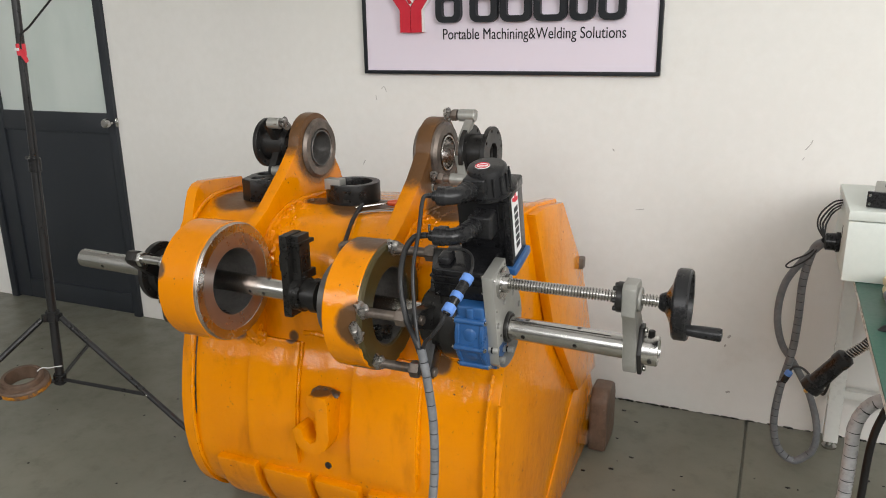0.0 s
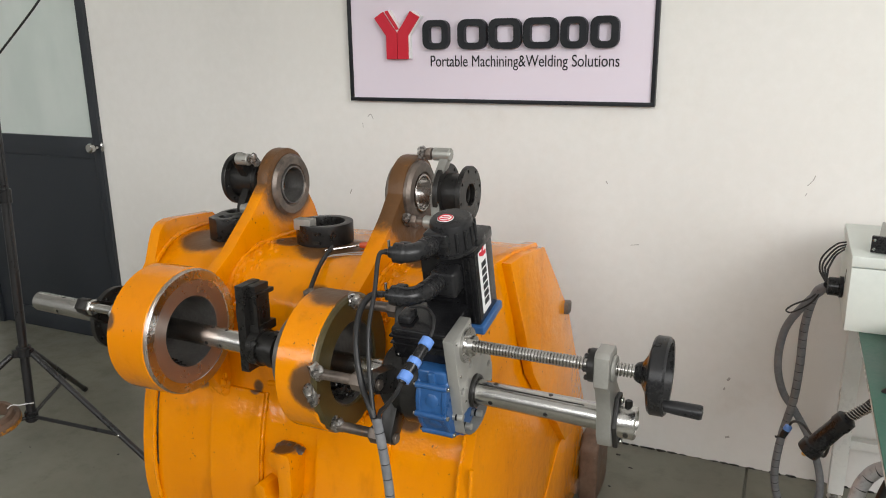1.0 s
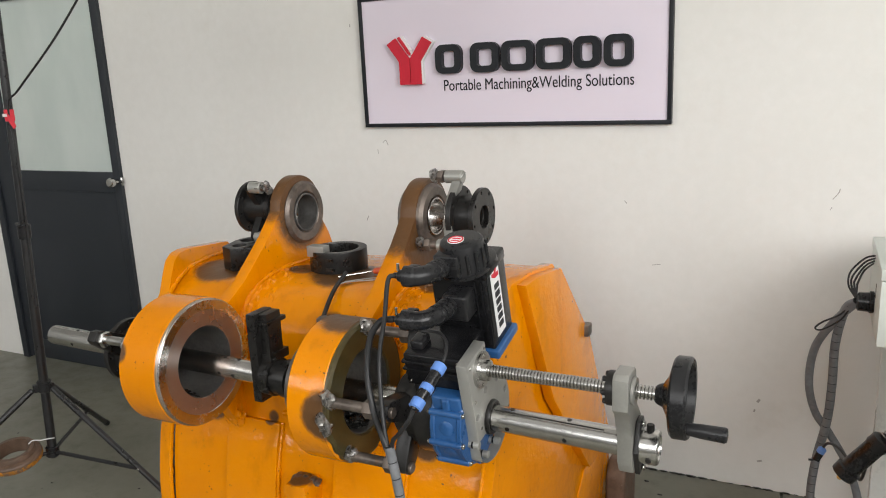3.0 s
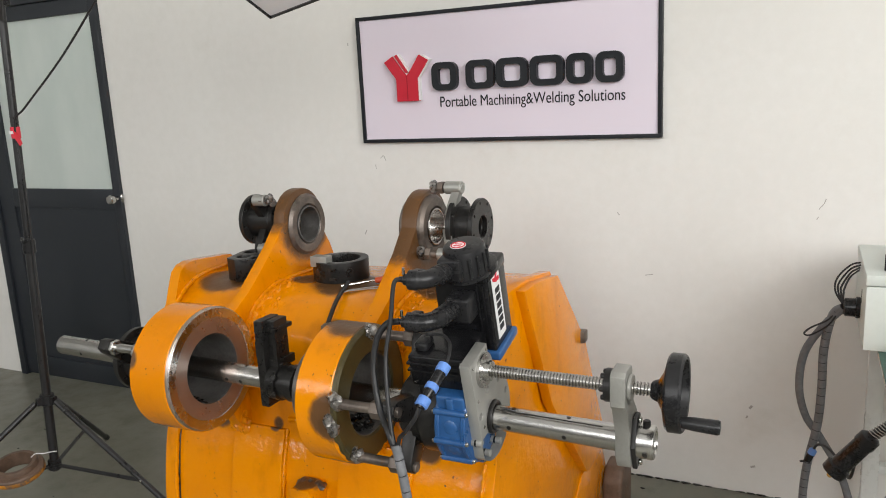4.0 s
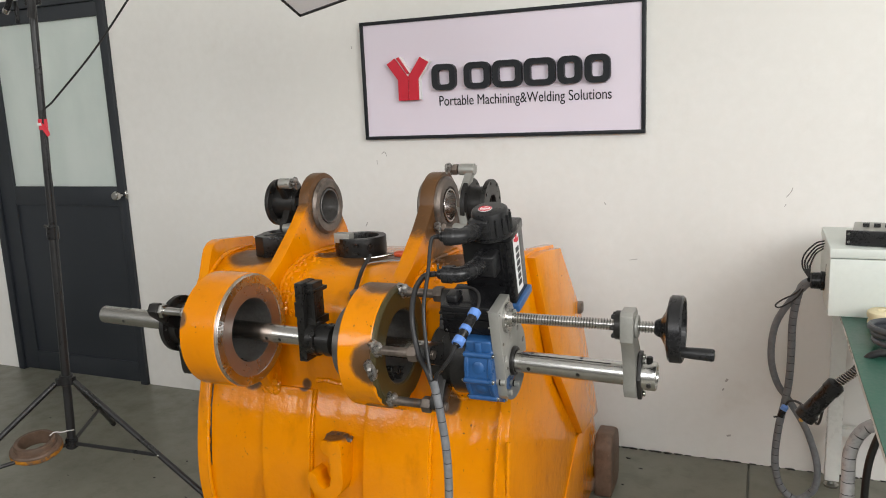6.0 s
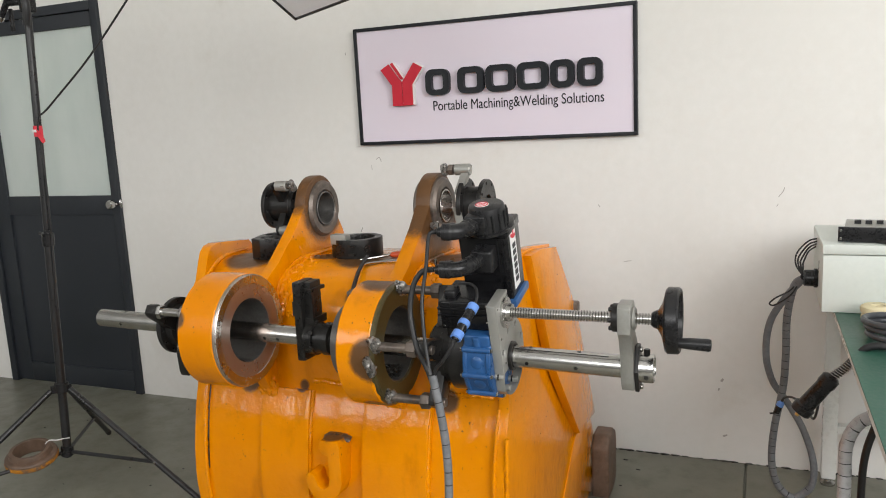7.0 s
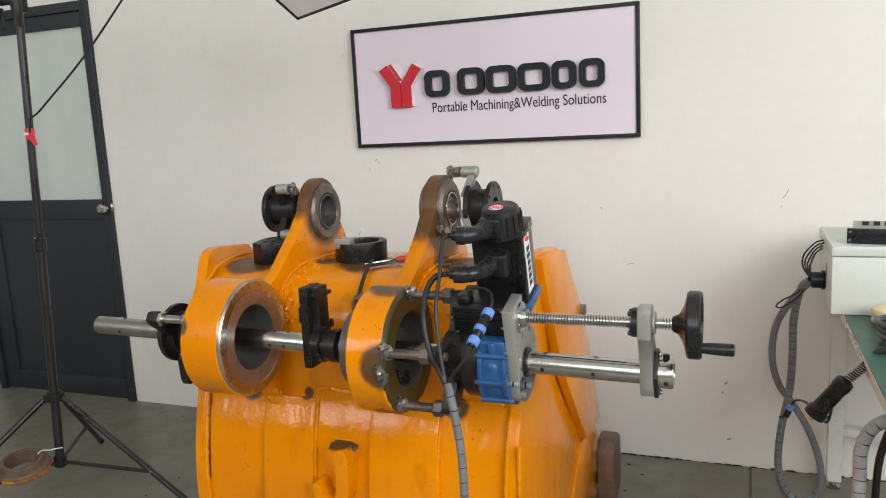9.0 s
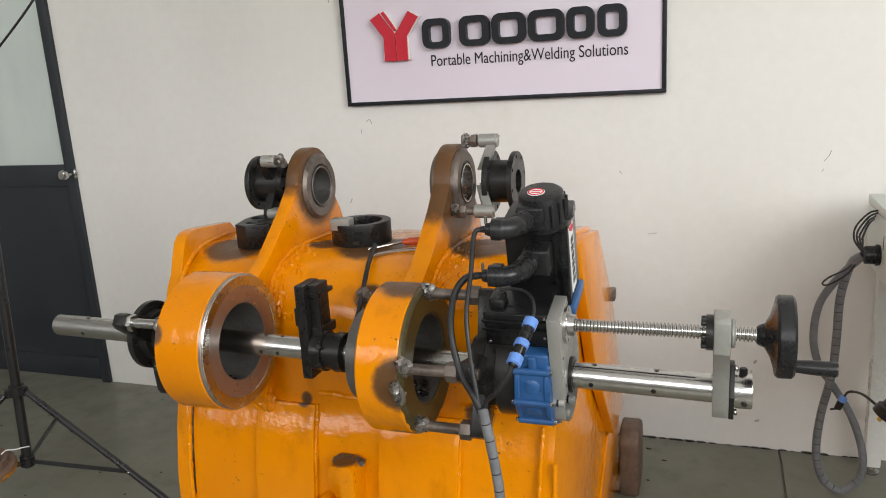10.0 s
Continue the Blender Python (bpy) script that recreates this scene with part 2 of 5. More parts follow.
def box(bm, x0, x1, y0, y1, z0, z1, m=None):
    made = bmesh.ops.create_cube(bm, size=1)["verts"]
    for v in made:
        v.co = Vector(((x0 + x1) / 2 + v.co.x * (x1 - x0), (y0 + y1) / 2 + v.co.y * (y1 - y0), (z0 + z1) / 2 + v.co.z * (z1 - z0)))
        if m:
            v.co = m @ v.co
    return bm


def boxed(*a, m=None):
    return box(bmesh.new(), *a, m=m)


def frame_of(p, q):
    d = (Vector(q) - Vector(p)).normalized()
    u = d.orthogonal().normalized() if abs(d.x) < 0.9 else Vector((0, 0, 1)).cross(d).normalized()
    return d, u, d.cross(u)


def lathe(bm, p, q, profile, seg=32, turn=0.0):
    """A turned body round the line p to q: profile of (metres from p, radius); a radius of 0 closes an end."""
    d, u, w = frame_of(p, q)
    rings = []
    for along, r in profile:
        c = Vector(p) + d * along
        if r <= 0:
            rings.append([bm.verts.new(c)])
        else:
            rings.append([bm.verts.new(c + (u * math.cos(a) + w * math.sin(a)) * r) for a in (2 * math.pi * (i + turn) / seg for i in range(seg))])
    for a, b in zip(rings, rings[1:]):
        for i in range(seg):
            j = (i + 1) % seg
            if len(a) == 1 and len(b) > 1:
                bm.faces.new((a[0], b[i], b[j]))
            elif len(b) == 1 and len(a) > 1:
                bm.faces.new((a[i], a[j], b[0]))
            elif len(a) > 1:
                bm.faces.new((a[i], a[j], b[j], b[i]))
    return bm


def rod(bm, p, q, r, seg=20, c=0.0015, turn=0.0):
    n = (Vector(q) - Vector(p)).length
    c = min(c, r / 3, n / 4)
    return lathe(bm, p, q, [(0, 0), (0, r - c), (c, r), (n - c, r), (n, r - c), (n, 0)], seg, turn)


def ring(bm, p, q, r_out, r_in, seg=48, c=0.002):
    n = (Vector(q) - Vector(p)).length
    return lathe(bm, p, q, [(0, r_in + c), (0, r_out - c), (c, r_out), (n - c, r_out), (n, r_out - c), (n, r_in + c), (n - c, r_in), (c, r_in), (0, r_in + c)], seg)


def smooth_line(points, steps=8):
    """Catmull-Rom through the points."""
    p = [Vector(a) for a in points]
    p = [p[0] * 2 - p[1]] + p + [p[-1] * 2 - p[-2]]
    out = []
    for i in range(1, len(p) - 2):
        for k in range(steps):
            t = k / steps
            a, b, c, d = p[i - 1:i + 3]
            out.append(0.5 * (2 * b + (c - a) * t + (2 * a - 5 * b + 4 * c - d) * t * t + (3 * b - a - 3 * c + d) * t ** 3))
    return out + [p[-2]]


def tube(bm, points, r, seg=10, steps=8, wave=None):
    """A round cable along a smooth line; wave(i) scales the radius."""
    line = smooth_line(points, steps)
    side, rings = None, []
    for i, c in enumerate(line):
        d = (line[min(i + 1, len(line) - 1)] - line[max(i - 1, 0)]).normalized()
        side = d.orthogonal().normalized() if side is None else (side - d * side.dot(d)).normalized()
        up, k = d.cross(side), r * (wave(i) if wave else 1)
        rings.append([bm.verts.new(c + (side * math.cos(a) + up * math.sin(a)) * k) for a in (2 * math.pi * j / seg for j in range(seg))])
    for a, b in zip(rings, rings[1:]):
        for j in range(seg):
            bm.faces.new((a[j], a[(j + 1) % seg], b[(j + 1) % seg], b[j]))
    bm.faces.new(rings[0]), bm.faces.new(rings[-1][::-1])
    return bm


def circle(cy, cz, r, n=28, a0=0.0, a1=360.0):
    full = abs(a1 - a0) >= 360
    return [(cy + r * math.cos(a), cz + r * math.sin(a)) for a in (radians(a0 + (a1 - a0) * i / (n if full else n - 1)) for i in range(n))]


def slab(bm, outline, depth, holes=(), to=None):
    """A plate with holes: outlines in two coordinates (a, b), thickness from depth[0] to depth[1]; to(a, b, d) gives the place."""
    to = to or (lambda a, b, d: Vector((d, a, b)))
    work = bmesh.new()
    loops = []
    for loop in (outline, *holes):
        vs = [work.verts.new((a, b, 0)) for a, b in loop]
        loops.append(loop)
        for i in range(len(vs)):
            work.edges.new((vs[i], vs[(i + 1) % len(vs)]))
    bmesh.ops.triangle_fill(work, use_beauty=True, use_dissolve=False, edges=work.edges[:])
    tris = [[(v.co.x, v.co.y) for v in f.verts] for f in work.faces]
    work.free()
    for d in depth:
        for t in tris:
            bm.faces.new([bm.verts.new(to(a, b, d)) for a, b in t])
    for loop in loops:
        for i in range(len(loop)):
            (a, b), (c, e) = loop[i], loop[(i + 1) % len(loop)]
            bm.faces.new([bm.verts.new(to(*k)) for k in ((a, b, depth[0]), (c, e, depth[0]), (c, e, depth[1]), (a, b, depth[1]))])
    bmesh.ops.remove_doubles(bm, verts=bm.verts, dist=1e-6)
    return bm


def round_rect(a0, a1, b0, b1, r, n=6):
    """The outline of a rectangle with rounded corners."""
    out = []
    for ca, cb, start in ((a1 - r, b1 - r, 0), (a0 + r, b1 - r, 90), (a0 + r, b0 + r, 180), (a1 - r, b0 + r, 270)):
        out += circle(ca, cb, r, n, start, start + 90)
    return out


def hexagon(bm, p, q, r):
    return lathe(bm, p, q, [(0, 0), (0, r * 0.93), (0.002, r), ((Vector(q) - Vector(p)).length - 0.002, r), ((Vector(q) - Vector(p)).length, r * 0.93), ((Vector(q) - Vector(p)).length, 0)], 6)


def rounded(bm, x0, x1, y0, y1, z0, z1, r, seg=3):
    """A box with rounded edges."""
    tmp = boxed(x0, x1, y0, y1, z0, z1)
    bmesh.ops.bevel(tmp, geom=tmp.edges[:], offset=r, segments=seg, profile=0.5, affect="EDGES")
    me = bpy.data.meshes.new("tmp")
    tmp.to_mesh(me)
    tmp.free()
    bm.from_mesh(me)
    bpy.data.meshes.remove(me)
    return bm


def blob(bm, c, r, squash=(1, 1, 1), rough=0.25, seed=0.0, sub=2):
    """An uneven lump, such as a weld."""
    made = bmesh.ops.create_icosphere(bm, subdivisions=sub, radius=1)["verts"]
    for v in made:
        k = r * (1 + rough * noise.noise(v.co * 2.2 + Vector((seed, seed * 2, 3))))
        v.co = Vector(c) + Vector((v.co.x * squash[0], v.co.y * squash[1], v.co.z * squash[2])) * k
    return bm


# ---- the room ----
def walls():
    w = 0.24
    # sign wall with the door's opening
    dx0, dx1, dh = -2.44, -1.449, 2.074
    north = bmesh.new()
    # the bay with the door lies a little behind the sign's bay
    bay = -0.645
    box(north, WX0 - w, dx0, 0.008, w, 0, WH), slab(north, [(dx1, 0.008), (bay - 0.05, 0.008), (bay, 0.0), (WX1 + w, 0.0), (WX1 + w, w), (dx1, w)], (0, WH), to=lambda a, b, d: Vector((a, b, d))), box(north, dx0, dx1, 0.008, w, dh, WH)
    solid("wall_north", north, WALL, "white painted plaster wall with faint scuffs", "wall", kind="structure")
    for name, spans, flat in (("wall_south", SOUTH_WINDOWS, True), ("wall_east", [EAST_WINDOW], False)):
        bm = bmesh.new()
        lo, hi = (WX0 - w, WX1 + w) if flat else (WY0, 0)
        at = (WY0 - w, WY0) if flat else (WX1, WX1 + w)

        def piece(a, b, z0, z1):
            box(bm, a, b, *at, z0, z1) if flat else box(bm, *at, a, b, z0, z1)
        edge = lo
        for a, b in spans:
            piece(edge, a, 0, WH), piece(a, b, 0, 2.0 if flat else 1.5), piece(a, b, 3.9 if flat else 3.7, WH)
            edge = b
        piece(edge, hi, 0, WH)
        solid(name, bm, FAR_WALL, "unseen grey wall with window openings, toned for reflections", "wall", kind="structure")
    solid("wall_west", boxed(WX0 - w, WX0, WY0, 0, 0, WH), FAR_WALL, "unseen plain grey wall, toned for reflections", "wall", kind="structure")
    solid("ceiling", boxed(WX0 - w, WX1 + w, WY0 - w, w, WH, WH + 0.2), CEILING, "unseen plain white ceiling, pale to bounce light", "ceiling", kind="structure")
    # two floor slabs with an open joint between them
    fl = bmesh.new()
    box(fl, WX0 - w, 1.601, WY0 - w, w, -0.2, 0), box(fl, 1.609, WX1 + w, WY0 - w, w, -0.2, 0), box(fl, 1.6, 1.61, WY0 - w, w, -0.2, -0.012)
    solid("floor", fl, FLOOR, "grey-green concrete floor with a dark joint", "floor", kind="structure", bev=0.0015, seg=1)
    # crumbling dark edge where floor meets wall
    rnd = random.Random(4)
    bm = bmesh.new()
    x = 0.9
    while x < 2.6:
        n = rnd.uniform(0.01, 0.05)
        if rnd.random() < 0.75:
            blob(bm, (x, -0.004, 0.002), n * 0.5, (1, 0.22 + 0.25 * rnd.random(), 0.16), 0.5, x, 1)
        x += n * 0.9
    tagged(solid("floor_edge_dirt", bm, SWARF_AND_SHADE, "dark crumbs of dirt along the wall", "dirt", kind="stuff"))
    bm = bmesh.new()
    for k in range(46):
        s = rnd.uniform(0.003, 0.011)
        blob(bm, (rnd.uniform(1.0, 2.2), rnd.uniform(-1.2, -0.06), 0.001), s, (1, rnd.uniform(0.3, 0.9), 0.25), 0.5, k, 1)
    for k in range(40):
        s = rnd.uniform(0.002, 0.007)
        blob(bm, (rnd.uniform(-2.2, 0.0), rnd.uniform(-1.8, -0.1), 0.001), s, (1, rnd.uniform(0.3, 0.9), 0.25), 0.5, k, 1)
    solid("floor_grit", bm, SWARF_AND_SHADE, "dark grit and swarf scattered on the floor", "grit", kind="stuff")


def door():
    dx0, dx1, dh = -2.44, -1.449, 2.074
    d = thing("door_1", ((dx0 + dx1) / 2, 0, 0), "closed dark slate door with a frosted upper pane", "door", kind="structure")
    fw = 0.046
    for name, a in (("frame_post", (dx0, dx0 + fw, -0.012, 0.10, 0, dh)), ("frame_post", (dx1 - fw, dx1, -0.012, 0.10, 0, dh)), ("frame_head", (dx0 + fw, dx1 - fw, -0.012, 0.10, dh - fw, dh))):
        part(name, boxed(*a), SLATE, d, bev=0.003)
    a, b, top = dx0 + fw + 0.004, dx1 - fw - 0.004, dh - fw - 0.004
    for x0, x1, z0, z1, n in ((a, a + 0.11, 0.01, top, "stile"), (b - 0.012, b, 0.01, top, "stile"), (a + 0.11, b - 0.012, top - 0.07, top, "rail"), (a + 0.11, b - 0.012, 0.985, 1.088, "rail"), (a + 0.11, b - 0.012, 0.01, 0.12, "rail")):
        part(n, boxed(x0, x1, 0.0, 0.045, z0, z1), SLATE, d, bev=0.003)
    part("lower_panel", boxed(a + 0.105, b - 0.008, 0.012, 0.035, 0.115, 0.99), SLATE, d)
    part("pane", boxed(a + 0.105, b - 0.008, 0.016, 0.024, 1.083, top - 0.065), GLASS, d, "frosted glass pane")
    k = bmesh.new()
    lathe(k, (-1.468, 0.0, 1.045), (-1.468, -0.1, 1.045), [(0, 0), (0, 0.031), (0.004, 0.031), (0.008, 0.025), (0.012, 0.012), (0.03, 0.011), (0.036, 0.018), (0.046, 0.0245), (0.058, 0.0245), (0.066, 0.020), (0.069, 0.012), (0.067, 0.0)], 28)
    part("knob", k, CHROME, d, "round polished metal door knob")
    # unseen pale room and lamp, added so the pane is lit from behind
    bm = bmesh.new()
    box(bm, -3.4, -0.6, 1.8, 1.9, 0, 2.6), box(bm, -3.4, -0.6, 0.24, 1.9, 2.6, 2.7), box(bm, -3.5, -3.4, 0.24, 1.9, 0, 2.6), box(bm, -0.6, -0.5, 0.24, 1.9, 0, 2.6), box(bm, -3.4, -0.6, 0.24, 1.9, -0.1, 0)
    solid("wall_back_room", bm, WALL, "pale plain walls of an unseen room added behind the door", "wall", kind="structure")
    lamp("pane_backlight", "AREA", look((-1.95, 1.1, 2.55), (-1.95, 1.1, 0)), 62, (0.95, 1, 0.97), (0.8, 0.6))


SCUFF = surface("scuff_grey", (0.36, 0.34, 0.31), (0.46, 0.44, 0.41), 0.7, coarse=30)


def scuffs():
    """Small marks on the sign's wall."""
    for pts, r in (([(0.06, 1.235), (0.075, 1.245), (0.085, 1.225)], 0.0016), ([(0.035, 1.21), (0.037, 1.19)], 0.0014), ([(-0.06, 1.70), (-0.056, 1.70)], 0.006), ([(1.04, 1.03), (1.048, 1.02)], 0.0016), ([(1.70, 1.055), (1.715, 1.075), (1.72, 1.09)], 0.0016),
                   ([(1.695, 1.02), (1.70, 1.03)], 0.0014), ([(1.51, 0.33), (1.518, 0.342)], 0.0045), ([(1.504, 0.302), (1.50, 0.292)], 0.003), ([(1.52, 0.105), (1.535, 0.11)], 0.004), ([(1.14, 0.80), (1.17, 0.805)], 0.0014), ([(-0.04, 0.91), (-0.03, 0.93)], 0.002)):
        bm = bmesh.new()
        tube(bm, [(x, -0.0002, z) for x, z in pts], r, 6, 4)
        for v in bm.verts:
            v.co.y = -0.0002 + (v.co.y + 0.0002) * 0.15
        solid("wall_mark", bm, SCUFF, "small grey scuff on the white wall", "scuff", "scuffs on the wall", kind="structure")


walls()
door()
scuffs()


# ---- the sign ----
def sign():
    x0, x1, z0, z1 = 0.0, 1.2, 1.300, 1.797
    s = thing("wall_sign", ((x0 + x1) / 2, -0.012, z0), "pale lilac sign board with raised letters in a black frame", "sign")
    part("board", boxed(x0 + 0.006, x1 - 0.006, -0.019, -0.002, z0 + 0.006, z1 - 0.006), SIGN_FACE, s)
    fw = 0.014
    for a in ((x0, x1, z0, z0 + fw), (x0, x1, z1 - fw, z1), (x0, x0 + fw, z0 + fw, z1 - fw), (x1 - fw, x1, z0 + fw, z1 - fw)):
        part("frame_bar", boxed(a[0], a[1], -0.027, -0.0005, a[2], a[3]), SIGN_BLACK, s, "narrow black frame bar", bev=0.0015)
    flat = lambda a, b, d: Vector((a, d, b))
    # emblem: two slanting arms on a stem
    for outline in ([(0.130, 1.615), (0.168, 1.637), (0.208, 1.582), (0.226, 1.560), (0.226, 1.462), (0.180, 1.462), (0.180, 1.548)],
                    [(0.229, 1.462), (0.273, 1.462), (0.273, 1.548), (0.322, 1.615), (0.284, 1.637), (0.242, 1.578), (0.229, 1.562)],
                    [(0.176, 1.637), (0.186, 1.642), (0.232, 1.575), (0.223, 1.570)]):
        part("emblem_piece", slab(bmesh.new(), outline, (-0.019, -0.044), to=flat), SIGN_RED, s, "raised red emblem piece")
        part("emblem_backing", slab(bmesh.new(), [(a + 0.007, b + 0.002) for a, b in outline], (-0.019, -0.038), to=flat), LABEL_WHITE, s, "white backing behind the emblem")
    # the name stands as plain rounded shapes
    for a, b in ((0.335, 0.440), (0.478, 0.590), (0.600, 0.722), (0.732, 0.858), (0.868, 0.962), (0.974, 1.072)):
        part("name_shape", slab(bmesh.new(), round_rect(a, b, 1.497, 1.603, 0.03), (-0.019, -0.044), [round_rect(a + 0.026, b - 0.026, 1.520, 1.580, 0.012)], to=flat), SIGN_BLACK, s, "raised black rounded shape")
    font = bpy.data.curves.new("tagline", "FONT")
    font.body, font.size, font.extrude = "Portable Machining&Welding Solutions", 0.05, 0.0008
    tmp = new("tagline", font)
    me = bpy.data.meshes.new_from_object(tmp.evaluated_get(bpy.context.evaluated_depsgraph_get()))
    bpy.data.objects.remove(tmp)
    xs = [v.co.x for v in me.vertices]
    k = (1.074 - 0.357) / (max(xs) - min(xs))
    me.transform(Matrix.Translation((0.357 - min(xs) * k, -0.0205, 1.434)) @ Matrix.Rotation(radians(90), 4, "X") @ Matrix.Diagonal((k, 1.28 * k, 1, 1)))
    bm = bmesh.new()
    bm.from_mesh(me)
    tagged(part("tagline", bm, SIGN_BLACK, s, "thin black lettering"), kind="stuff")


sign()

# ---- the bucket ----
# the shell's outer line seen from the side: y, z, from the top edge over the back to the cutting edge
LINE = [(-0.80, 0.985), (-0.88, 0.995), (-0.97, 1.0), (-1.06, 1.002), (-1.13, 0.998), (-1.195, 0.975), (-1.245, 0.938), (-1.272, 0.89), (-1.28, 0.82), (-1.276, 0.74), (-1.272, 0.685),
        (-1.282, 0.64), (-1.306, 0.58), (-1.325, 0.50), (-1.335, 0.42), (-1.335, 0.34), (-1.318, 0.25), (-1.275, 0.165), (-1.20, 0.09), (-1.10, 0.035), (-0.97, 0.006), (-0.80, 0.004), (-0.60, 0.02), (-0.40, 0.035)]
FINE = smooth_line([(0, y, z) for y, z in LINE], 5)


def x_left(y):
    return 0.096 - 0.076 * min(1, max(0, (y + 1.33) / 0.36))


def x_right(y):
    return 1.035 + 0.025 * min(1, max(0, (y + 1.33) / 0.36))


def outward(i):
    d = (FINE[min(i + 1, len(FINE) - 1)] - FINE[max(i - 1, 0)]).normalized()
    return Vector((0, d.z, -d.y))


def skin(bm, ia, ib, u0, u1, lift, nx, dent=0.0):
    """A sheet that follows the shell's line from ia to ib, between the fractions u0 and u1 of its width."""
    rows = []
    for i in range(ia, ib + 1):
        row = []
        for k in range(nx + 1):
            u = u0 + (u1 - u0) * k / nx
            c = FINE[i] + outward(i) * lift
            x = x_left(FINE[i].y) + (x_right(FINE[i].y) - x_left(FINE[i].y)) * u
            c = c + outward(i) * dent * (noise.noise(Vector((x * 4, c.y * 5, c.z * 5))) + 0.4 * noise.noise(Vector((x * 13, c.y * 13, c.z * 13))))
            row.append(bm.verts.new((x, c.y, c.z)))
        rows.append(row)
    faces = []
    for a, b in zip(rows, rows[1:]):
        for k in range(nx):
            faces.append(bm.faces.new((a[k], a[k + 1], b[k + 1], b[k])))
    return rows, faces


def thick_skin(ia, ib, u0, u1, low, high, nx, dent=0.0):
    bm = bmesh.new()
    a, _ = skin(bm, ia, ib, u0, u1, low, nx, dent)
    b, _ = skin(bm, ia, ib, u0, u1, high, nx, dent)
    rim = lambda r: r[0] + [q[-1] for q in r[1:]] + r[-1][-2::-1] + [q[0] for q in r[-2:0:-1]]
    ra, rb = rim(a), rim(b)
    for i in range(len(ra)):
        j = (i + 1) % len(ra)
        bm.faces.new((ra[i], ra[j], rb[j], rb[i]))
    return bm


def nearest(y, z):
    return min(range(len(FINE)), key=lambda i: (FINE[i].y - y) ** 2 + (FINE[i].z - z) ** 2)


def bead(points, r, parent, seed, material=None, step=0.012):
    """A rippled weld seam along a line."""
    bm = bmesh.new()
    line = smooth_line(points, 1 + int((Vector(points[0]) - Vector(points[-1])).length / len(points) / step))
    tube(bm, [tuple(p) for p in line], r, 8, 3, wave=lambda i: 1 + 0.08 * math.sin(i * 2.1) + 0.6 * noise.noise(Vector((i * 0.33, seed * 7, 0))))
    return part("weld_bead", bm, material or YELLOW, parent)


HINGE = (-1.445, 0.878)        # lower pin line: y, z
EYE_LINE = (-0.968, 1.150)     # upper pin line: y, z


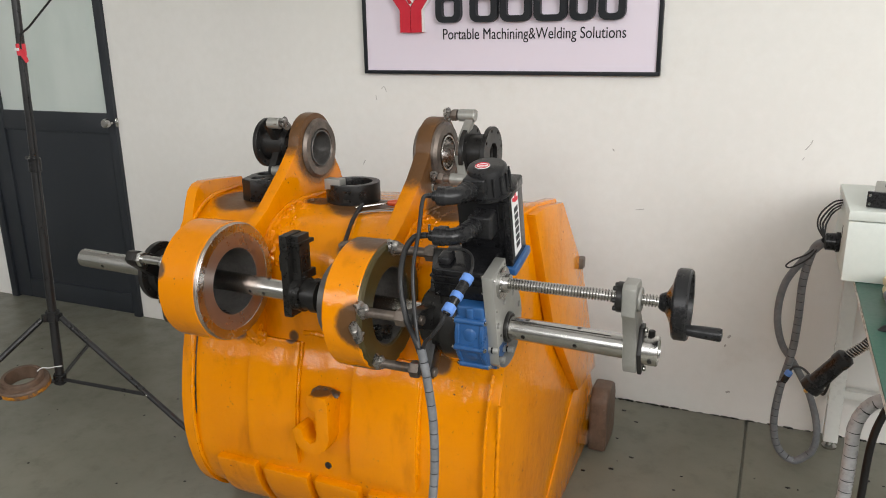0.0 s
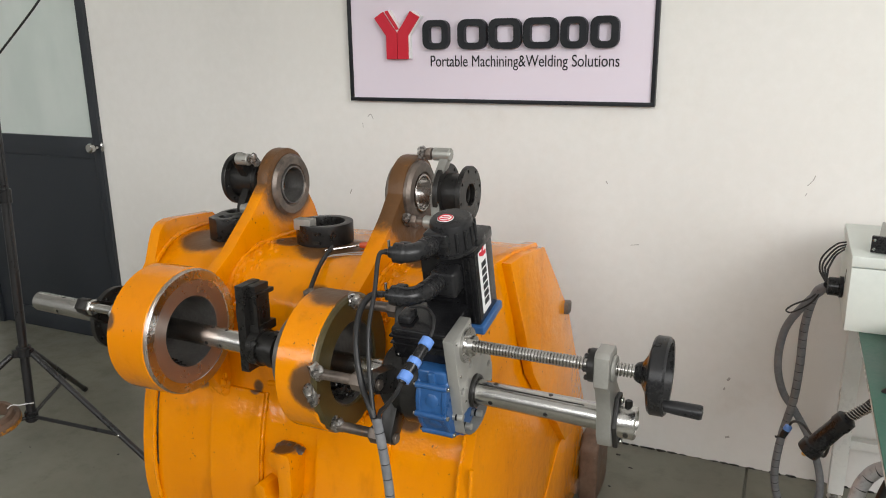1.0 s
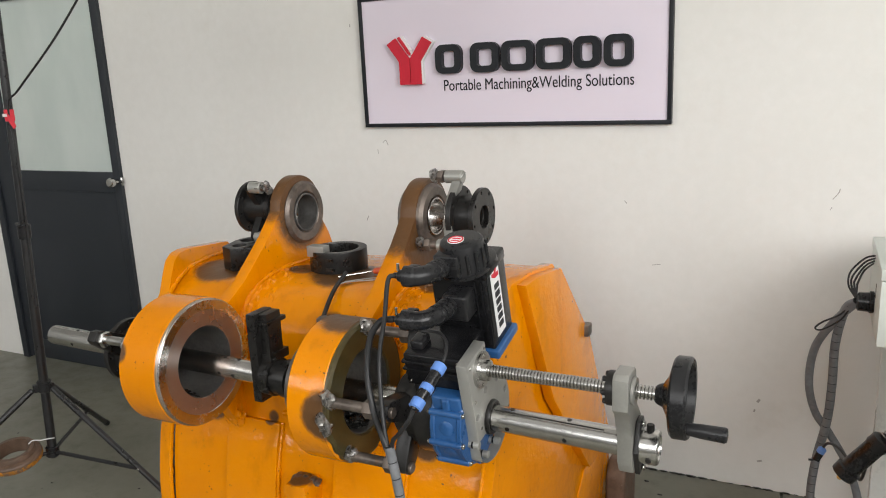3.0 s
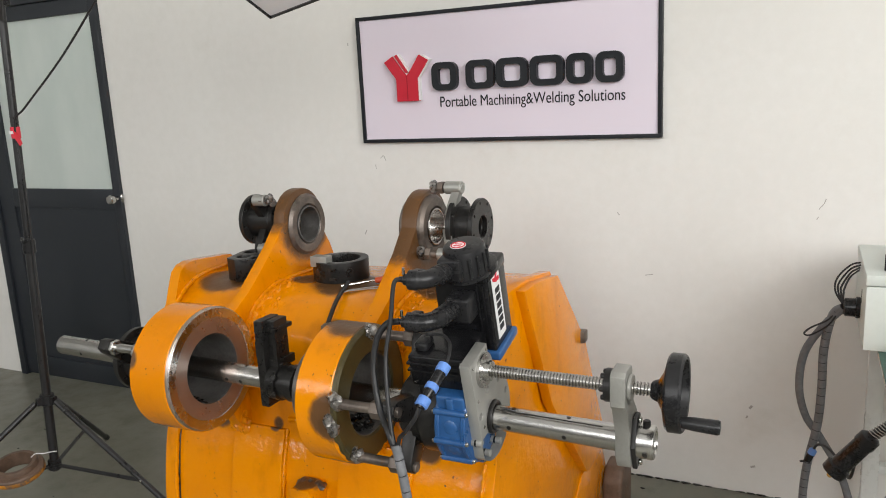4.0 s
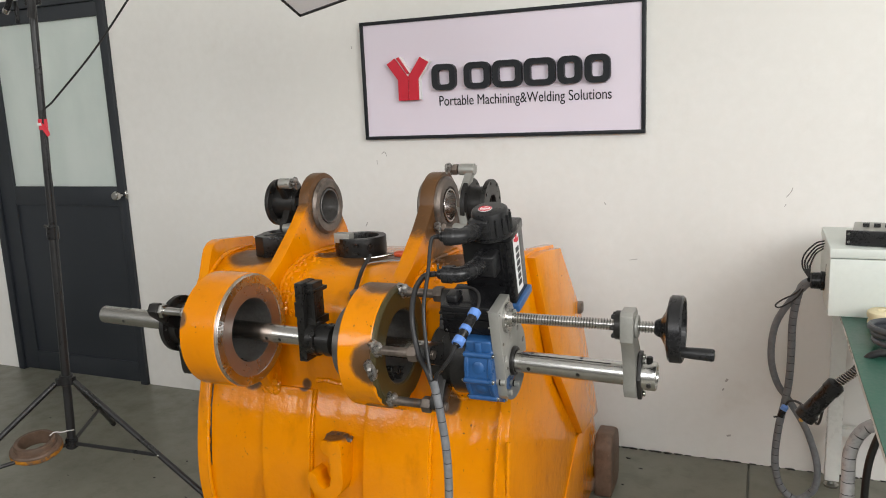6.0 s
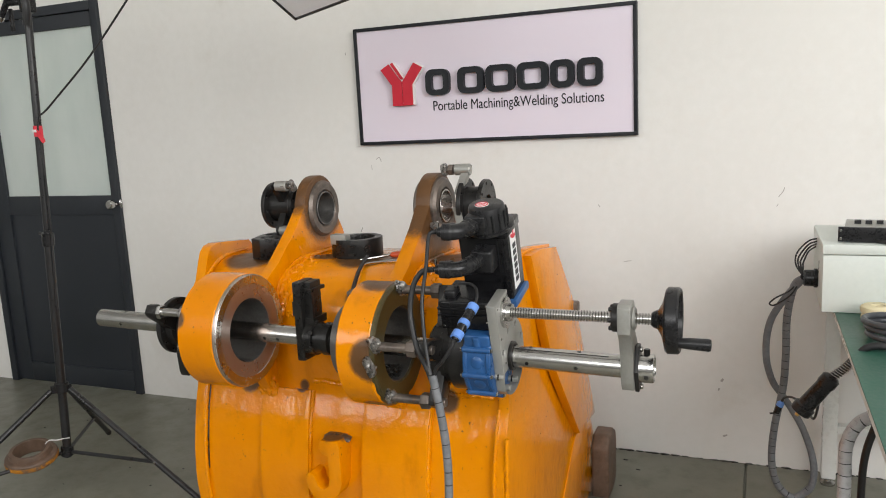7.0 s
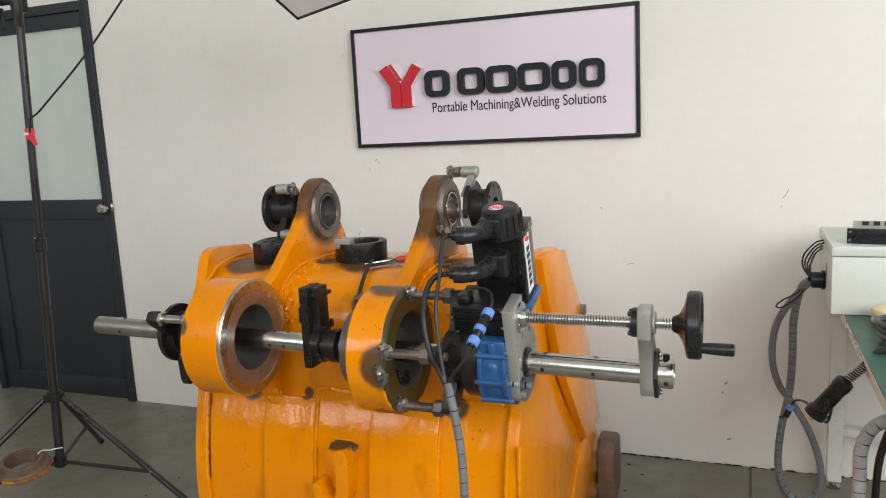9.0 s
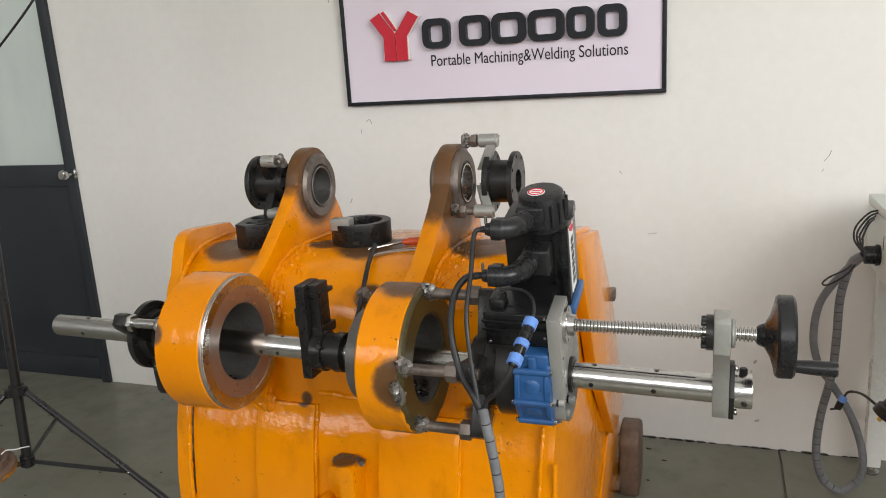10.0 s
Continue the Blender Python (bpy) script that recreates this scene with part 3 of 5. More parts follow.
def bucket():
    b = thing("excavator_bucket", (0.56, -0.95, 0.0), "yellow painted steel excavator bucket with scorched weld seams", "bucket")
    last = len(FINE) - 1
    part("shell", thick_skin(0, last, 0.012, 0.988, -0.016, 0.0, 90, 0.004), YELLOW, b, "thickly painted yellow curved shell")
    # side plates
    front = [(FINE[i] + outward(i) * 0.012) for i in range(nearest(-1.245, 0.938), last + 1, 2)]
    outline = [(-0.932, 1.032), (-1.08, 1.048), (-1.185, 1.044), (-1.212, 1.030), (-1.228, 0.99), (-1.243, 0.955)] + [(p.y, max(p.z, 0.0)) for p in front] + [(-0.335, 0.04), (-0.330, 0.18), (-0.445, 0.375), (-0.572, 0.59), (-0.680, 0.775)]
    part("side_plate", slab(bmesh.new(), outline, (-0.012, 0.016), to=lambda a, c, d: Vector((x_right(a) + d, a, c))), YELLOW, b, bev=0.005)
    soft = [(-0.932, 1.030), (-1.08, 1.048), (-1.14, 1.054), (-1.175, 1.050), (-1.200, 1.035), (-1.218, 1.005)] + outline[5:]
    part("side_plate", slab(bmesh.new(), soft, (-0.016, 0.018), to=lambda a, c, d: Vector((x_left(a) + d, a, c))), YELLOW, b, bev=0.008, seg=3)
    # raised strip along the mouth on the outer side
    cheek = [(-0.936, 1.024), (-1.08, 1.041), (-1.155, 1.038), (-1.00, 0.70), (-0.675, 0.348), (-0.425, 0.325), (-0.450, 0.376), (-0.576, 0.588), (-0.683, 0.772)]
    part("cheek_plate", slab(bmesh.new(), cheek, (0.012, 0.039), to=lambda a, c, d: Vector((x_right(a) + d, a, c))), YELLOW, b, bev=0.004)
    low = [(-0.672, 0.335), (-1.02, 0.045), (-0.96, 0.022), (-0.7, 0.026), (-0.345, 0.05), (-0.345, 0.175), (-0.425, 0.31)]
    part("heel_plate", slab(bmesh.new(), low, (0.014, 0.021), to=lambda a, c, d: Vector((x_right(a) + d, a, c))), YELLOW, b, bev=0.003)
    bead([(x_right(y) + 0.022, y, z) for y, z in ((-1.325, 0.60), (-1.335, 0.50), (-1.342, 0.40), (-1.338, 0.32), (-1.32, 0.25))], 0.006, b, 1)
    bead([(x_right(y) - 0.012, y - 0.004, z) for y, z in ((-1.282, 0.66), (-1.312, 0.58), (-1.335, 0.48), (-1.342, 0.36), (-1.325, 0.26), (-1.28, 0.17))], 0.005, b, 2)
    bead([(x_left(y) + 0.020, y, z) for y, z in ((-0.95, 1.004), (-1.10, 1.006), (-1.19, 0.985), (-1.255, 0.94), (-1.28, 0.87))], 0.0065, b, 3)
    bead([(x_left(y) + 0.022, y - 0.004, z) for y, z in ((-1.278, 0.67), (-1.31, 0.58), (-1.336, 0.46), (-1.338, 0.34), (-1.31, 0.23), (-1.24, 0.13))], 0.006, b, 4)
    # straps under the hinges and pads along the heel
    top, bot = nearest(-1.278, 0.655), nearest(-1.33, 0.315)
    for u0, u1 in ((0.235, 0.405), (0.585, 0.79)):
        part("wear_strap", thick_skin(top, bot, u0, u1, -0.004, 0.015, 12, 0.004), YELLOW, b, bev=0.002)
        for u in (u0, u1):
            pts = [FINE[i] + outward(i) * 0.003 for i in range(top, bot + 1, 4)]
            bead([(x_left(p.y) + (x_right(p.y) - x_left(p.y)) * u, p.y, p.z) for p in pts], 0.0055, b, u)
    for u0, u1 in ((0.03, 0.24), (0.41, 0.60), (0.79, 0.97)):
        p = FINE[nearest(-1.272, 0.685)]
        bead([(x_left(p.y) + (x_right(p.y) - x_left(p.y)) * (u0 + (u1 - u0) * k / 5), p.y - 0.002, p.z + 0.003 * math.sin(k * 2)) for k in range(6)], 0.007, b, u0)
    a, z = nearest(-1.325, 0.288), nearest(-1.22, 0.105)
    for u0, u1 in ((0.10, 0.245), (0.275, 0.43), (0.455, 0.605), (0.635, 0.80)):
        part("wear_pad", thick_skin(a, z, u0, u1, -0.004, 0.022, 8, 0.003), YELLOW, b, bev=0.005)
    # lifting hook
    flat = lambda p, q, d: Vector((p, d, q))
    hook = [(0.548, 0.545), (0.600, 0.545), (0.606, 0.53), (0.606, 0.425), (0.595, 0.395), (0.572, 0.375), (0.542, 0.370), (0.512, 0.380), (0.497, 0.402), (0.490, 0.435), (0.505, 0.447), (0.522, 0.440), (0.528, 0.415), (0.545, 0.402), (0.562, 0.412), (0.567, 0.435), (0.567, 0.500), (0.548, 0.505), (0.540, 0.525)]
    part("lifting_hook", slab(bmesh.new(), [(p, q + 0.017) for p, q in hook], (-1.386, -1.318), to=flat), YELLOW, b, "yellow J-shaped lifting hook", bev=0.004)
    w = bmesh.new()
    for k in range(9):
        blob(w, (0.545 + 0.007 * k, -1.338 + 0.002 * (k % 3), 0.553 + 0.003 * math.sin(k * 2)), 0.013, (1, 1.2, 0.7), 0.5, k)
    tagged(part("weld_bead", w, BARE_IRON, b, "bare burnt weld above the hook"), kind="stuff")
    # dark disc stands for the shade inside the drain hole
    h = bmesh.new()
    rod(h, (0.566, -1.3385, 0.331), (0.566, -1.30, 0.331), 0.010, 16)
    part("drain_hole", h, SWARF_AND_SHADE, b, "dark disc for the shaded drain hole")
    # hinge plates, hubs and eyes
    for x0, x1, hub0, hub1, eye0, eye1 in ((0.316, 0.352, 0.262, 0.412, 0.298, 0.363), (0.722, 0.766, 0.700, 0.848, 0.710, 0.782)):
        ey, ez = EYE_LINE
        hy, hz = HINGE
        by, bz, br = (-0.957, 1.139, 0.049) if eye1 < 0.5 else (-0.976, 1.148, 0.044)      # the bore is off the plate's arc
        arc = circle(ey, ez, 0.094, 22, 175, -20)
        plate = arc + [(-0.842, 1.06), (-0.805, 0.975), (-1.0, 0.97), (-1.20, 0.94), (-1.262, 0.88), (-1.268, 0.70), (-1.278, 0.635), (-1.30, 0.64), (-1.335, 0.70), (-1.36, 0.76)] + [(-1.345, 0.80), (-1.338, 0.88), (-1.345, 0.95), (-1.335, 0.975), (-1.295, 0.972), (-1.228, 1.01), (-1.118, 1.10)]
        part("hinge_plate", slab(bmesh.new(), plate, (x0, x1), [circle(by, bz, 0.058, 24)]), YELLOW, b, bev=0.004)
        ringb = bmesh.new()
        ring(ringb, (eye0, by, bz), (eye1, by, bz), 0.088 if eye1 < 0.5 else 0.084, br + 0.003, 48, 0.008)
        part("eye_boss", ringb, BARE_IRON, b, "scorched bare iron eye ring")
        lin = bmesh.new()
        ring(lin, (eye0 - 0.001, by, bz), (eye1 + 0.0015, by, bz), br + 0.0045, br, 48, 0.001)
        # first eye: darker lining stands for the shade of the mount behind it
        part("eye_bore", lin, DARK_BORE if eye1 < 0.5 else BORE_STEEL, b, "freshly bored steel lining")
        tip = bmesh.new()
        for k in range(14):
            blob(tip, ((x0 + x1) / 2 + 0.02 * math.sin(k * 2.3), -1.292 - 0.004 * k % 0.02, 0.645 + 0.004 * k), 0.013, (1, 0.7, 1), 0.6, k + x0)
        tagged(part("weld_bead", tip, YELLOW, b), kind="stuff")
        bead([(x1 + 0.004, y, z) for y, z in ((-0.90, 1.0), (-1.06, 1.006), (-1.15, 0.997), (-1.22, 0.965), (-1.27, 0.905))], 0.006, b, x0)
        bead([(x0 - 0.004, y, z) for y, z in ((-0.90, 1.0), (-1.06, 1.006), (-1.15, 0.997), (-1.22, 0.965), (-1.27, 0.905))], 0.0055, b, x1)
    rnd = random.Random(12)
    for x0, x1 in ((0.352, 0.43), (0.766, 0.83)):
        crust = bmesh.new()
        for k in range(90):
            i = rnd.randrange(nearest(-1.06, 1.002), nearest(-1.275, 0.86))
            p, n = FINE[i], outward(i)
            x = x0 + (x1 - x0) * rnd.random() ** 1.8
            r = rnd.uniform(0.012, 0.024)
            blob(crust, (x, p.y - n.y * r * 0.62, p.z - n.z * r * 0.62), r, (0.4 + 0.3 * rnd.random(), 0.85, 0.85), 0.5, k + x0, 2)
        tagged(part("paint_crust", crust, YELLOW, b, "rough lumps of weld spatter under paint"), kind="stuff")
    # folded lip along the outer edge, split from the shell
    lip0, lip1 = nearest(-1.28, 0.66), nearest(-1.335, 0.40)
    part("edge_lip", thick_skin(lip0, lip1, -0.012, 0.022, -0.002, 0.013, 3, 0.003), YELLOW, b, bev=0.003)
    crack = [FINE[i] + outward(i) * 0.002 for i in range(lip0, lip1 + 1, 3)]
    part("crack", tube(bmesh.new(), [(x_left(p.y) + 0.027, p.y, p.z) for p in crack], 0.0022, 6, 3), SWARF_AND_SHADE, b, "dark crack beside the lip")
    # hubs: the free one is faced bright, the driven one is oiled and chipped
    hy, hz = HINGE
    body = bmesh.new()
    ring(body, (0.288, hy, hz), (0.398, hy, hz), 0.150, 0.086, 72, 0.004)
    part("hinge_hub", body, YELLOW, b, "thick yellow hinge hub")
    face = bmesh.new()
    lathe(face, (0.394, hy, hz), (0.5, hy, hz), [(0, 0.084), (0, 0.1485), (0.006, 0.1475), (0.0085, 0.144), (0.0085, 0.088), (0.0065, 0.0845), (0, 0.0838)], 72)
    part("hub_face", face, FACED_STEEL, b, "freshly faced brownish steel ring")
    # brighter steel ring stands for the reflection along the face's outer edge
    band = bmesh.new()
    ring(band, (0.3995, hy, hz), (0.4045, hy, hz), 0.1455, 0.122, 72, 0.0012)
    part("reflection_band", band, BORE_STEEL, b, "outer band of brighter steel standing for a reflection")
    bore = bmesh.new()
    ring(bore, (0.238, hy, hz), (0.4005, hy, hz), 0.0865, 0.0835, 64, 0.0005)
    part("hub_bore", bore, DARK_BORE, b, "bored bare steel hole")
    chips = bmesh.new()
    for k in range(5):
        blob(chips, (0.31 + 0.018 * k, hy - 0.006 * k, hz - 0.08), 0.007, (1.4, 1, 0.5), 0.7, k)
    tagged(part("swarf", chips, SWARF_AND_SHADE, b), kind="stuff")
    hy, hz = -1.437, 0.868
    body = bmesh.new()
    ring(body, (0.737, hy, hz), (0.826, hy, hz), 0.150, 0.092, 72, 0.004)
    part("hinge_hub", body, YELLOW, b, "thick yellow hinge hub with sooty edge")
    face = bmesh.new()
    lathe(face, (0.822, hy, hz), (0.9, hy, hz), [(0, 0.09), (0, 0.1485), (0.008, 0.1465), (0.012, 0.141), (0.012, 0.094), (0.009, 0.0905), (0, 0.0898)], 72)
    for v in face.verts:
        r = math.hypot(v.co.y - hy, v.co.z - hz)
        a = math.atan2(v.co.z - hz, v.co.y - hy)
        if r > 0.12 and math.sin(a) < -0.3:
            k = 1 - 0.05 * max(0, noise.noise(Vector((a * 5, 0, 1)))) * 2
            v.co.y, v.co.z = hy + (v.co.y - hy) * k, hz + (v.co.z - hz) * k
    part("hub_face", face, OLIVE_FACE, b, "oily olive-brown iron face")
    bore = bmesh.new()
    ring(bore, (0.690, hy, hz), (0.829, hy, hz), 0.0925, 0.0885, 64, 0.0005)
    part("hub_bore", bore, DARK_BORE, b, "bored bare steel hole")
    chips = bmesh.new()
    for k in range(22):
        blob(chips, (0.765 + 0.004 * k % 0.05, hy - 0.03 + 0.0035 * k, hz - 0.078 + 0.005 * math.sin(k * 3)), 0.010, (1, 1, 0.8), 0.9, k)
    tagged(part("swarf", chips, SWARF_AND_SHADE, b, "curled black swarf in the bore"), kind="stuff")
    # cutting lip and rear corner tooth
    part("cutting_lip", boxed(0.03, 1.09, -0.47, -0.345, 0.035, 0.072), RUST, b, bev=0.006)
    tooth = [(-0.44, 0.0), (-0.31, 0.0), (-0.275, 0.03), (-0.27, 0.17), (-0.285, 0.21), (-0.325, 0.232), (-0.40, 0.232), (-0.435, 0.19)]
    part("side_cutter", slab(bmesh.new(), tooth, (1.084, 1.148)), RUST, b, "rusty brown side cutter", bev=0.012, seg=3)
    lug = bmesh.new()
    box(lug, 1.062, 1.112, -0.735, -0.70, 0.775, 0.81, m=None)
    part("lug", lug, BARE_IRON, b, bev=0.006)


bucket()


# ---- the boring machine in the hinge ----
BAR_A, BAR_B = Vector((-0.122, -1.436, 0.882)), Vector((1.416, -1.456, 0.858))


def on_bar(x):
    return BAR_A + (BAR_B - BAR_A) * ((x - BAR_A.x) / (BAR_B.x - BAR_A.x))


def polar(x, r, deg):
    c = on_bar(x)
    return Vector((x, c.y + r * math.cos(radians(deg)), c.z + r * math.sin(radians(deg))))


def bolt_holes(cy, cz, r, n, size, start=0.0):
    return [circle(cy + r * math.cos(a), cz + r * math.sin(a), size, 10) for a in (radians(start) + 2 * math.pi * k / n for k in range(n))]


def arm_bar(x0, x1, p, q, w0, w1):
    """A flat arm from p to q (y, z), tapering from half width w0 to w1."""
    d = (Vector(q) - Vector(p)).normalized()
    n = Vector((-d.y, d.x))
    a, b = Vector(p), Vector(q)
    pts = [a + n * w0, a - n * w0, b - n * w1, b - n * w1 * 0.6 + d * w1 * 0.7, b + n * w1 * 0.6 + d * w1 * 0.7, b + n * w1]
    return slab(bmesh.new(), [(v.x, v.y) for v in pts], (x0, x1))


def boring_machine():
    g = thing("line_boring_machine", (0.65, -1.445, 0.73), "portable line boring machine with steel bar, black motor and blue gearbox", "boring machine")
    bar = part("boring_bar", rod(bmesh.new(), BAR_A, BAR_B, 0.0248, 36, 0.002), STEEL, g, "bright turned steel bar with cross holes")
    # cross holes and key groove: dark pieces on the bar stand for their shade
    for x in (-0.03, 0.46, 0.50, 1.16, 1.27):
        c = polar(x, 0.0242, 196)
        part("cross_hole", rod(bmesh.new(), c, c + Vector((0, -0.0012, -0.0003)), 0.0045, 12, 0.0002), SWARF_AND_SHADE, bar)
        c = polar(x + 0.004, 0.0242, 95)
        part("cross_hole", rod(bmesh.new(), c, c + Vector((0, 0, 0.0012)), 0.0045, 12, 0.0002), SWARF_AND_SHADE, bar)
    key = bmesh.new()
    a, b = polar(1.13, 0.0238, 118), polar(1.34, 0.0238, 118)
    tube(key, [tuple(a), tuple((a + b) / 2), tuple(b)], 0.0018, 6, 3)
    part("key_groove", key, SWARF_AND_SHADE, bar)
    # outer bearing at the free end
    c = on_bar(0.17)
    s = part("bearing_flange", slab(bmesh.new(), circle(c.y, c.z, 0.077, 40), (0.150, 0.164), [circle(c.y, c.z, 0.027, 24)] + bolt_holes(c.y, c.z, 0.067, 12, 0.0035)), BLACK_OXIDE, g, "round black flange with bolt holes", bev=0.001, seg=1)
    n = bmesh.new()
    lathe(n, (0.164, c.y, c.z), (0.27, c.y, c.z), [(0, 0.058), (0.02, 0.056), (0.024, 0.046), (0.055, 0.046), (0.06, 0.052), (0.068, 0.052), (0.07, 0.030), (0.07, 0.0255), (0, 0.0255)], 40)
    part("bearing_body", n, BLACK_OXIDE, s)
    for deg in (148, 28, 268):
        p, q = polar(0.15, 0.02, deg), polar(0.15, 0.128, deg)
        part("arm", arm_bar(0.164, 0.190, (p.y, p.z), (q.y, q.z), 0.030, 0.018), BLACK_OXIDE, s, "black clamping arm", bev=0.002)
        q = polar(0.15, 0.120, deg)
        part("stud", rod(bmesh.new(), (0.185, q.y, q.z), (0.295, q.y, q.z), 0.0105, 20), STEEL, s, "threaded steel stud")
        part("nut", hexagon(bmesh.new(), (0.190, q.y, q.z), (0.204, q.y, q.z), 0.019), STEEL, s)
    for k, (deg, r) in enumerate(((150, 0.126), (190, 0.128), (28, 0.128), (268, 0.128))):
        q = polar(0.288, r, deg)
        w = bmesh.new()
        for i in range(5):
            blob(w, (0.280 + 0.004 * i, q.y + 0.010 * math.sin(i * 2), q.z + 0.012 * math.cos(i * 2.6)), 0.014, (1, 1, 1), 0.5, i + k)
        tagged(part("weld_lump", w, WELD, s, "shiny weld lump"), kind="stuff")
    # tool holder between the hubs
    c = on_bar(0.55)
    t = part("tool_block", boxed(0.560, 0.583, c.y - 0.030, c.y + 0.034, c.z - 0.056, 1.018), BLACK_OXIDE, g, "tall black tool holder block", bev=0.004)
    part("slide", boxed(0.583, 0.604, c.y - 0.014, c.y + 0.034, c.z + 0.02, 1.016), BLACK_OXIDE, t, bev=0.003)
    for a, b in ((0.905, 0.925), (0.99, 1.0)):
        part("slide_cheek", boxed(0.5835, 0.609, c.y - 0.018, c.y + 0.046, a, b), BLACK_OXIDE, t, bev=0.002)
    part("slide_rib", boxed(0.600, 0.609, c.y - 0.019, c.y - 0.010, 0.92, 1.0), BLACK_OXIDE, t, bev=0.001)
    part("side_lug", boxed(0.546, 0.561, c.y - 0.015, c.y + 0.02, 0.925, 0.965), BLACK_OXIDE, t, bev=0.003)
    n = bmesh.new()
    lathe(n, on_bar(0.585), on_bar(0.68), [(0, 0.026), (0, 0.042), (0.025, 0.043), (0.027, 0.038), (0.048, 0.038), (0.05, 0.042), (0.068, 0.041), (0.070, 0.026)], 36)
    part("clamp_collar", n, BLACK_OXIDE, t, "black clamp collar")
    for deg in (150, 200, 100):
        q, r = polar(0.61, 0.042, deg), polar(0.61, 0.048, deg)
        part("screw", rod(bmesh.new(), q, r, 0.006, 12, 0.001), BLACK_OXIDE, t)
    # drive-side bearing
    c = on_bar(0.965)
    s = part("bearing_hub", lathe(bmesh.new(), (0.935, c.y, c.z), (1.1, c.y, c.z), [(0, 0.0255), (0, 0.060), (0.006, 0.066), (0.030, 0.066), (0.034, 0.074), (0.056, 0.074), (0.060, 0.086), (0.095, 0.086), (0.0985, 0.083), (0.0985, 0.0255)], 52), BLACK_OXIDE, g, "black round bearing housing")
    for deg, r in ((163, 0.138), (234, 0.125), (82, 0.138)):
        p, q = polar(0.96, 0.03, deg), polar(0.96, r, deg)
        part("arm", arm_bar(0.945, 0.975, (p.y, p.z), (q.y, q.z), 0.030, 0.019), BLACK_OXIDE, s, "black clamping arm", bev=0.002)
        part("stud", rod(bmesh.new(), (0.834, q.y, q.z), (0.982, q.y, q.z), 0.0105, 20), BARE_IRON, s, "scorched steel stud")
        part("nut", hexagon(bmesh.new(), (0.922, q.y, q.z), (0.944, q.y, q.z), 0.019), BARE_IRON, s)
        w = bmesh.new()
        for i in range(6):
            blob(w, (0.832 + 0.003 * i, q.y + 0.009 * math.sin(i * 2), q.z + 0.010 * math.cos(i * 2.6)), 0.011, (1, 1, 1), 0.6, i + deg)
        tagged(part("weld_lump", w, WELD, s, "shiny weld lump"), kind="stuff")
    w = bmesh.new()
    for i in range(4):
        blob(w, (0.820 + 0.002 * i, -1.588 + 0.003 * i, 0.868 - 0.008 * i), 0.012, (1, 1, 1.2), 0.5, i + 9)
    tagged(part("weld_lump", w, WELD, s), kind="stuff")
    # gearbox; the whole head leans forward about the bar
    O = on_bar(1.06)
    lean = Matrix.Translation(O) @ Matrix.Rotation(radians(14), 4, "X") @ Matrix.Translation(-O)

    def head(*a, **k):
        ob = part(*a, **k)
        ob.data.transform(Matrix.Translation(-AT[g]) @ lean @ Matrix.Translation(AT[g]))
        return ob

    def upper(*a, **k):
        ob = part(*a, **k)
        ob.data.transform(Matrix.Translation(-AT[g]) @ lean @ Matrix.Translation(Vector((0.008, 0.062, -0.02)) + AT[g]))
        return ob

    c = on_bar(1.06)
    blue = bmesh.new()
    facets = [(c.y + r * math.cos(radians(a)), c.z + r * math.sin(radians(a))) for k in range(10) for a, r in ((36 * k - 12, 0.090), (36 * k, 0.094), (36 * k + 12, 0.090))]
    slab(blue, facets, (1.034, 1.098), [circle(c.y, c.z, 0.03, 24)])
    gb = head("gearbox", blue, BLUE, g, "round blue painted gearbox", bev=0.003)
    for deg in (108, 144, 180, 216, 252, 288):
        p = Vector((1.032, c.y + 0.094 * math.cos(radians(deg)), c.z + 0.094 * math.sin(radians(deg))))
        head("rib", rod(bmesh.new(), p, p + Vector((0.066, 0, 0)), 0.0065, 14), BLUE, gb)
        head("bolt_head", rod(bmesh.new(), p + Vector((-0.005, 0, 0)), p + Vector((0.001, 0, 0)), 0.0042, 10), CHROME, gb)
        head("bolt_head", rod(bmesh.new(), p + Vector((0.065, 0, 0)), p + Vector((0.0705, 0, 0)), 0.0048, 10), CHROME, gb)
        a = radians(deg + 18)
        u = Vector((1.066, c.y + 0.084 * math.cos(a), c.z + 0.084 * math.sin(a)))
        head("boss", lathe(bmesh.new(), u, u + Vector((0, math.cos(a), math.sin(a))), [(0, 0), (0, 0.015), (0.006, 0.014), (0.0075, 0.011), (0.0075, 0)], 20), BLUE, gb)
    for x in (1.038, 1.092):
        head("end_band", ring(bmesh.new(), (x - 0.005, c.y, c.z), (x + 0.005, c.y, c.z), 0.0935, 0.06, 60), BLUE, gb)
    head("upper_block", rounded(bmesh.new(), 1.036, 1.096, -1.522, -1.40, 0.87, 0.950, 0.005), BLUE, gb)
    head("block_rib", rounded(bmesh.new(), 1.058, 1.074, -1.527, -1.50, 0.90, 0.948, 0.004), BLUE, gb)
    house = bmesh.new()
    rounded(house, 0.978, 1.096, -1.497, -1.386, 0.950, 1.018, 0.004)
    gh = head("gear_housing", house, BLACK_ENAMEL, g, "glossy black gear housing")
    head("cover", rounded(bmesh.new(), 0.975, 1.096, -1.503, -1.384, 1.000, 1.006, 0.0025, 2), BLACK_ENAMEL, gh)
    head("cover", rounded(bmesh.new(), 0.975, 1.096, -1.503, -1.384, 0.985, 0.990, 0.002, 2), BLACK_ENAMEL, gh)
    head("top_block", rounded(bmesh.new(), 0.984, 1.012, -1.478, -1.440, 1.015, 1.034, 0.006), BLACK_PLASTIC, gh)
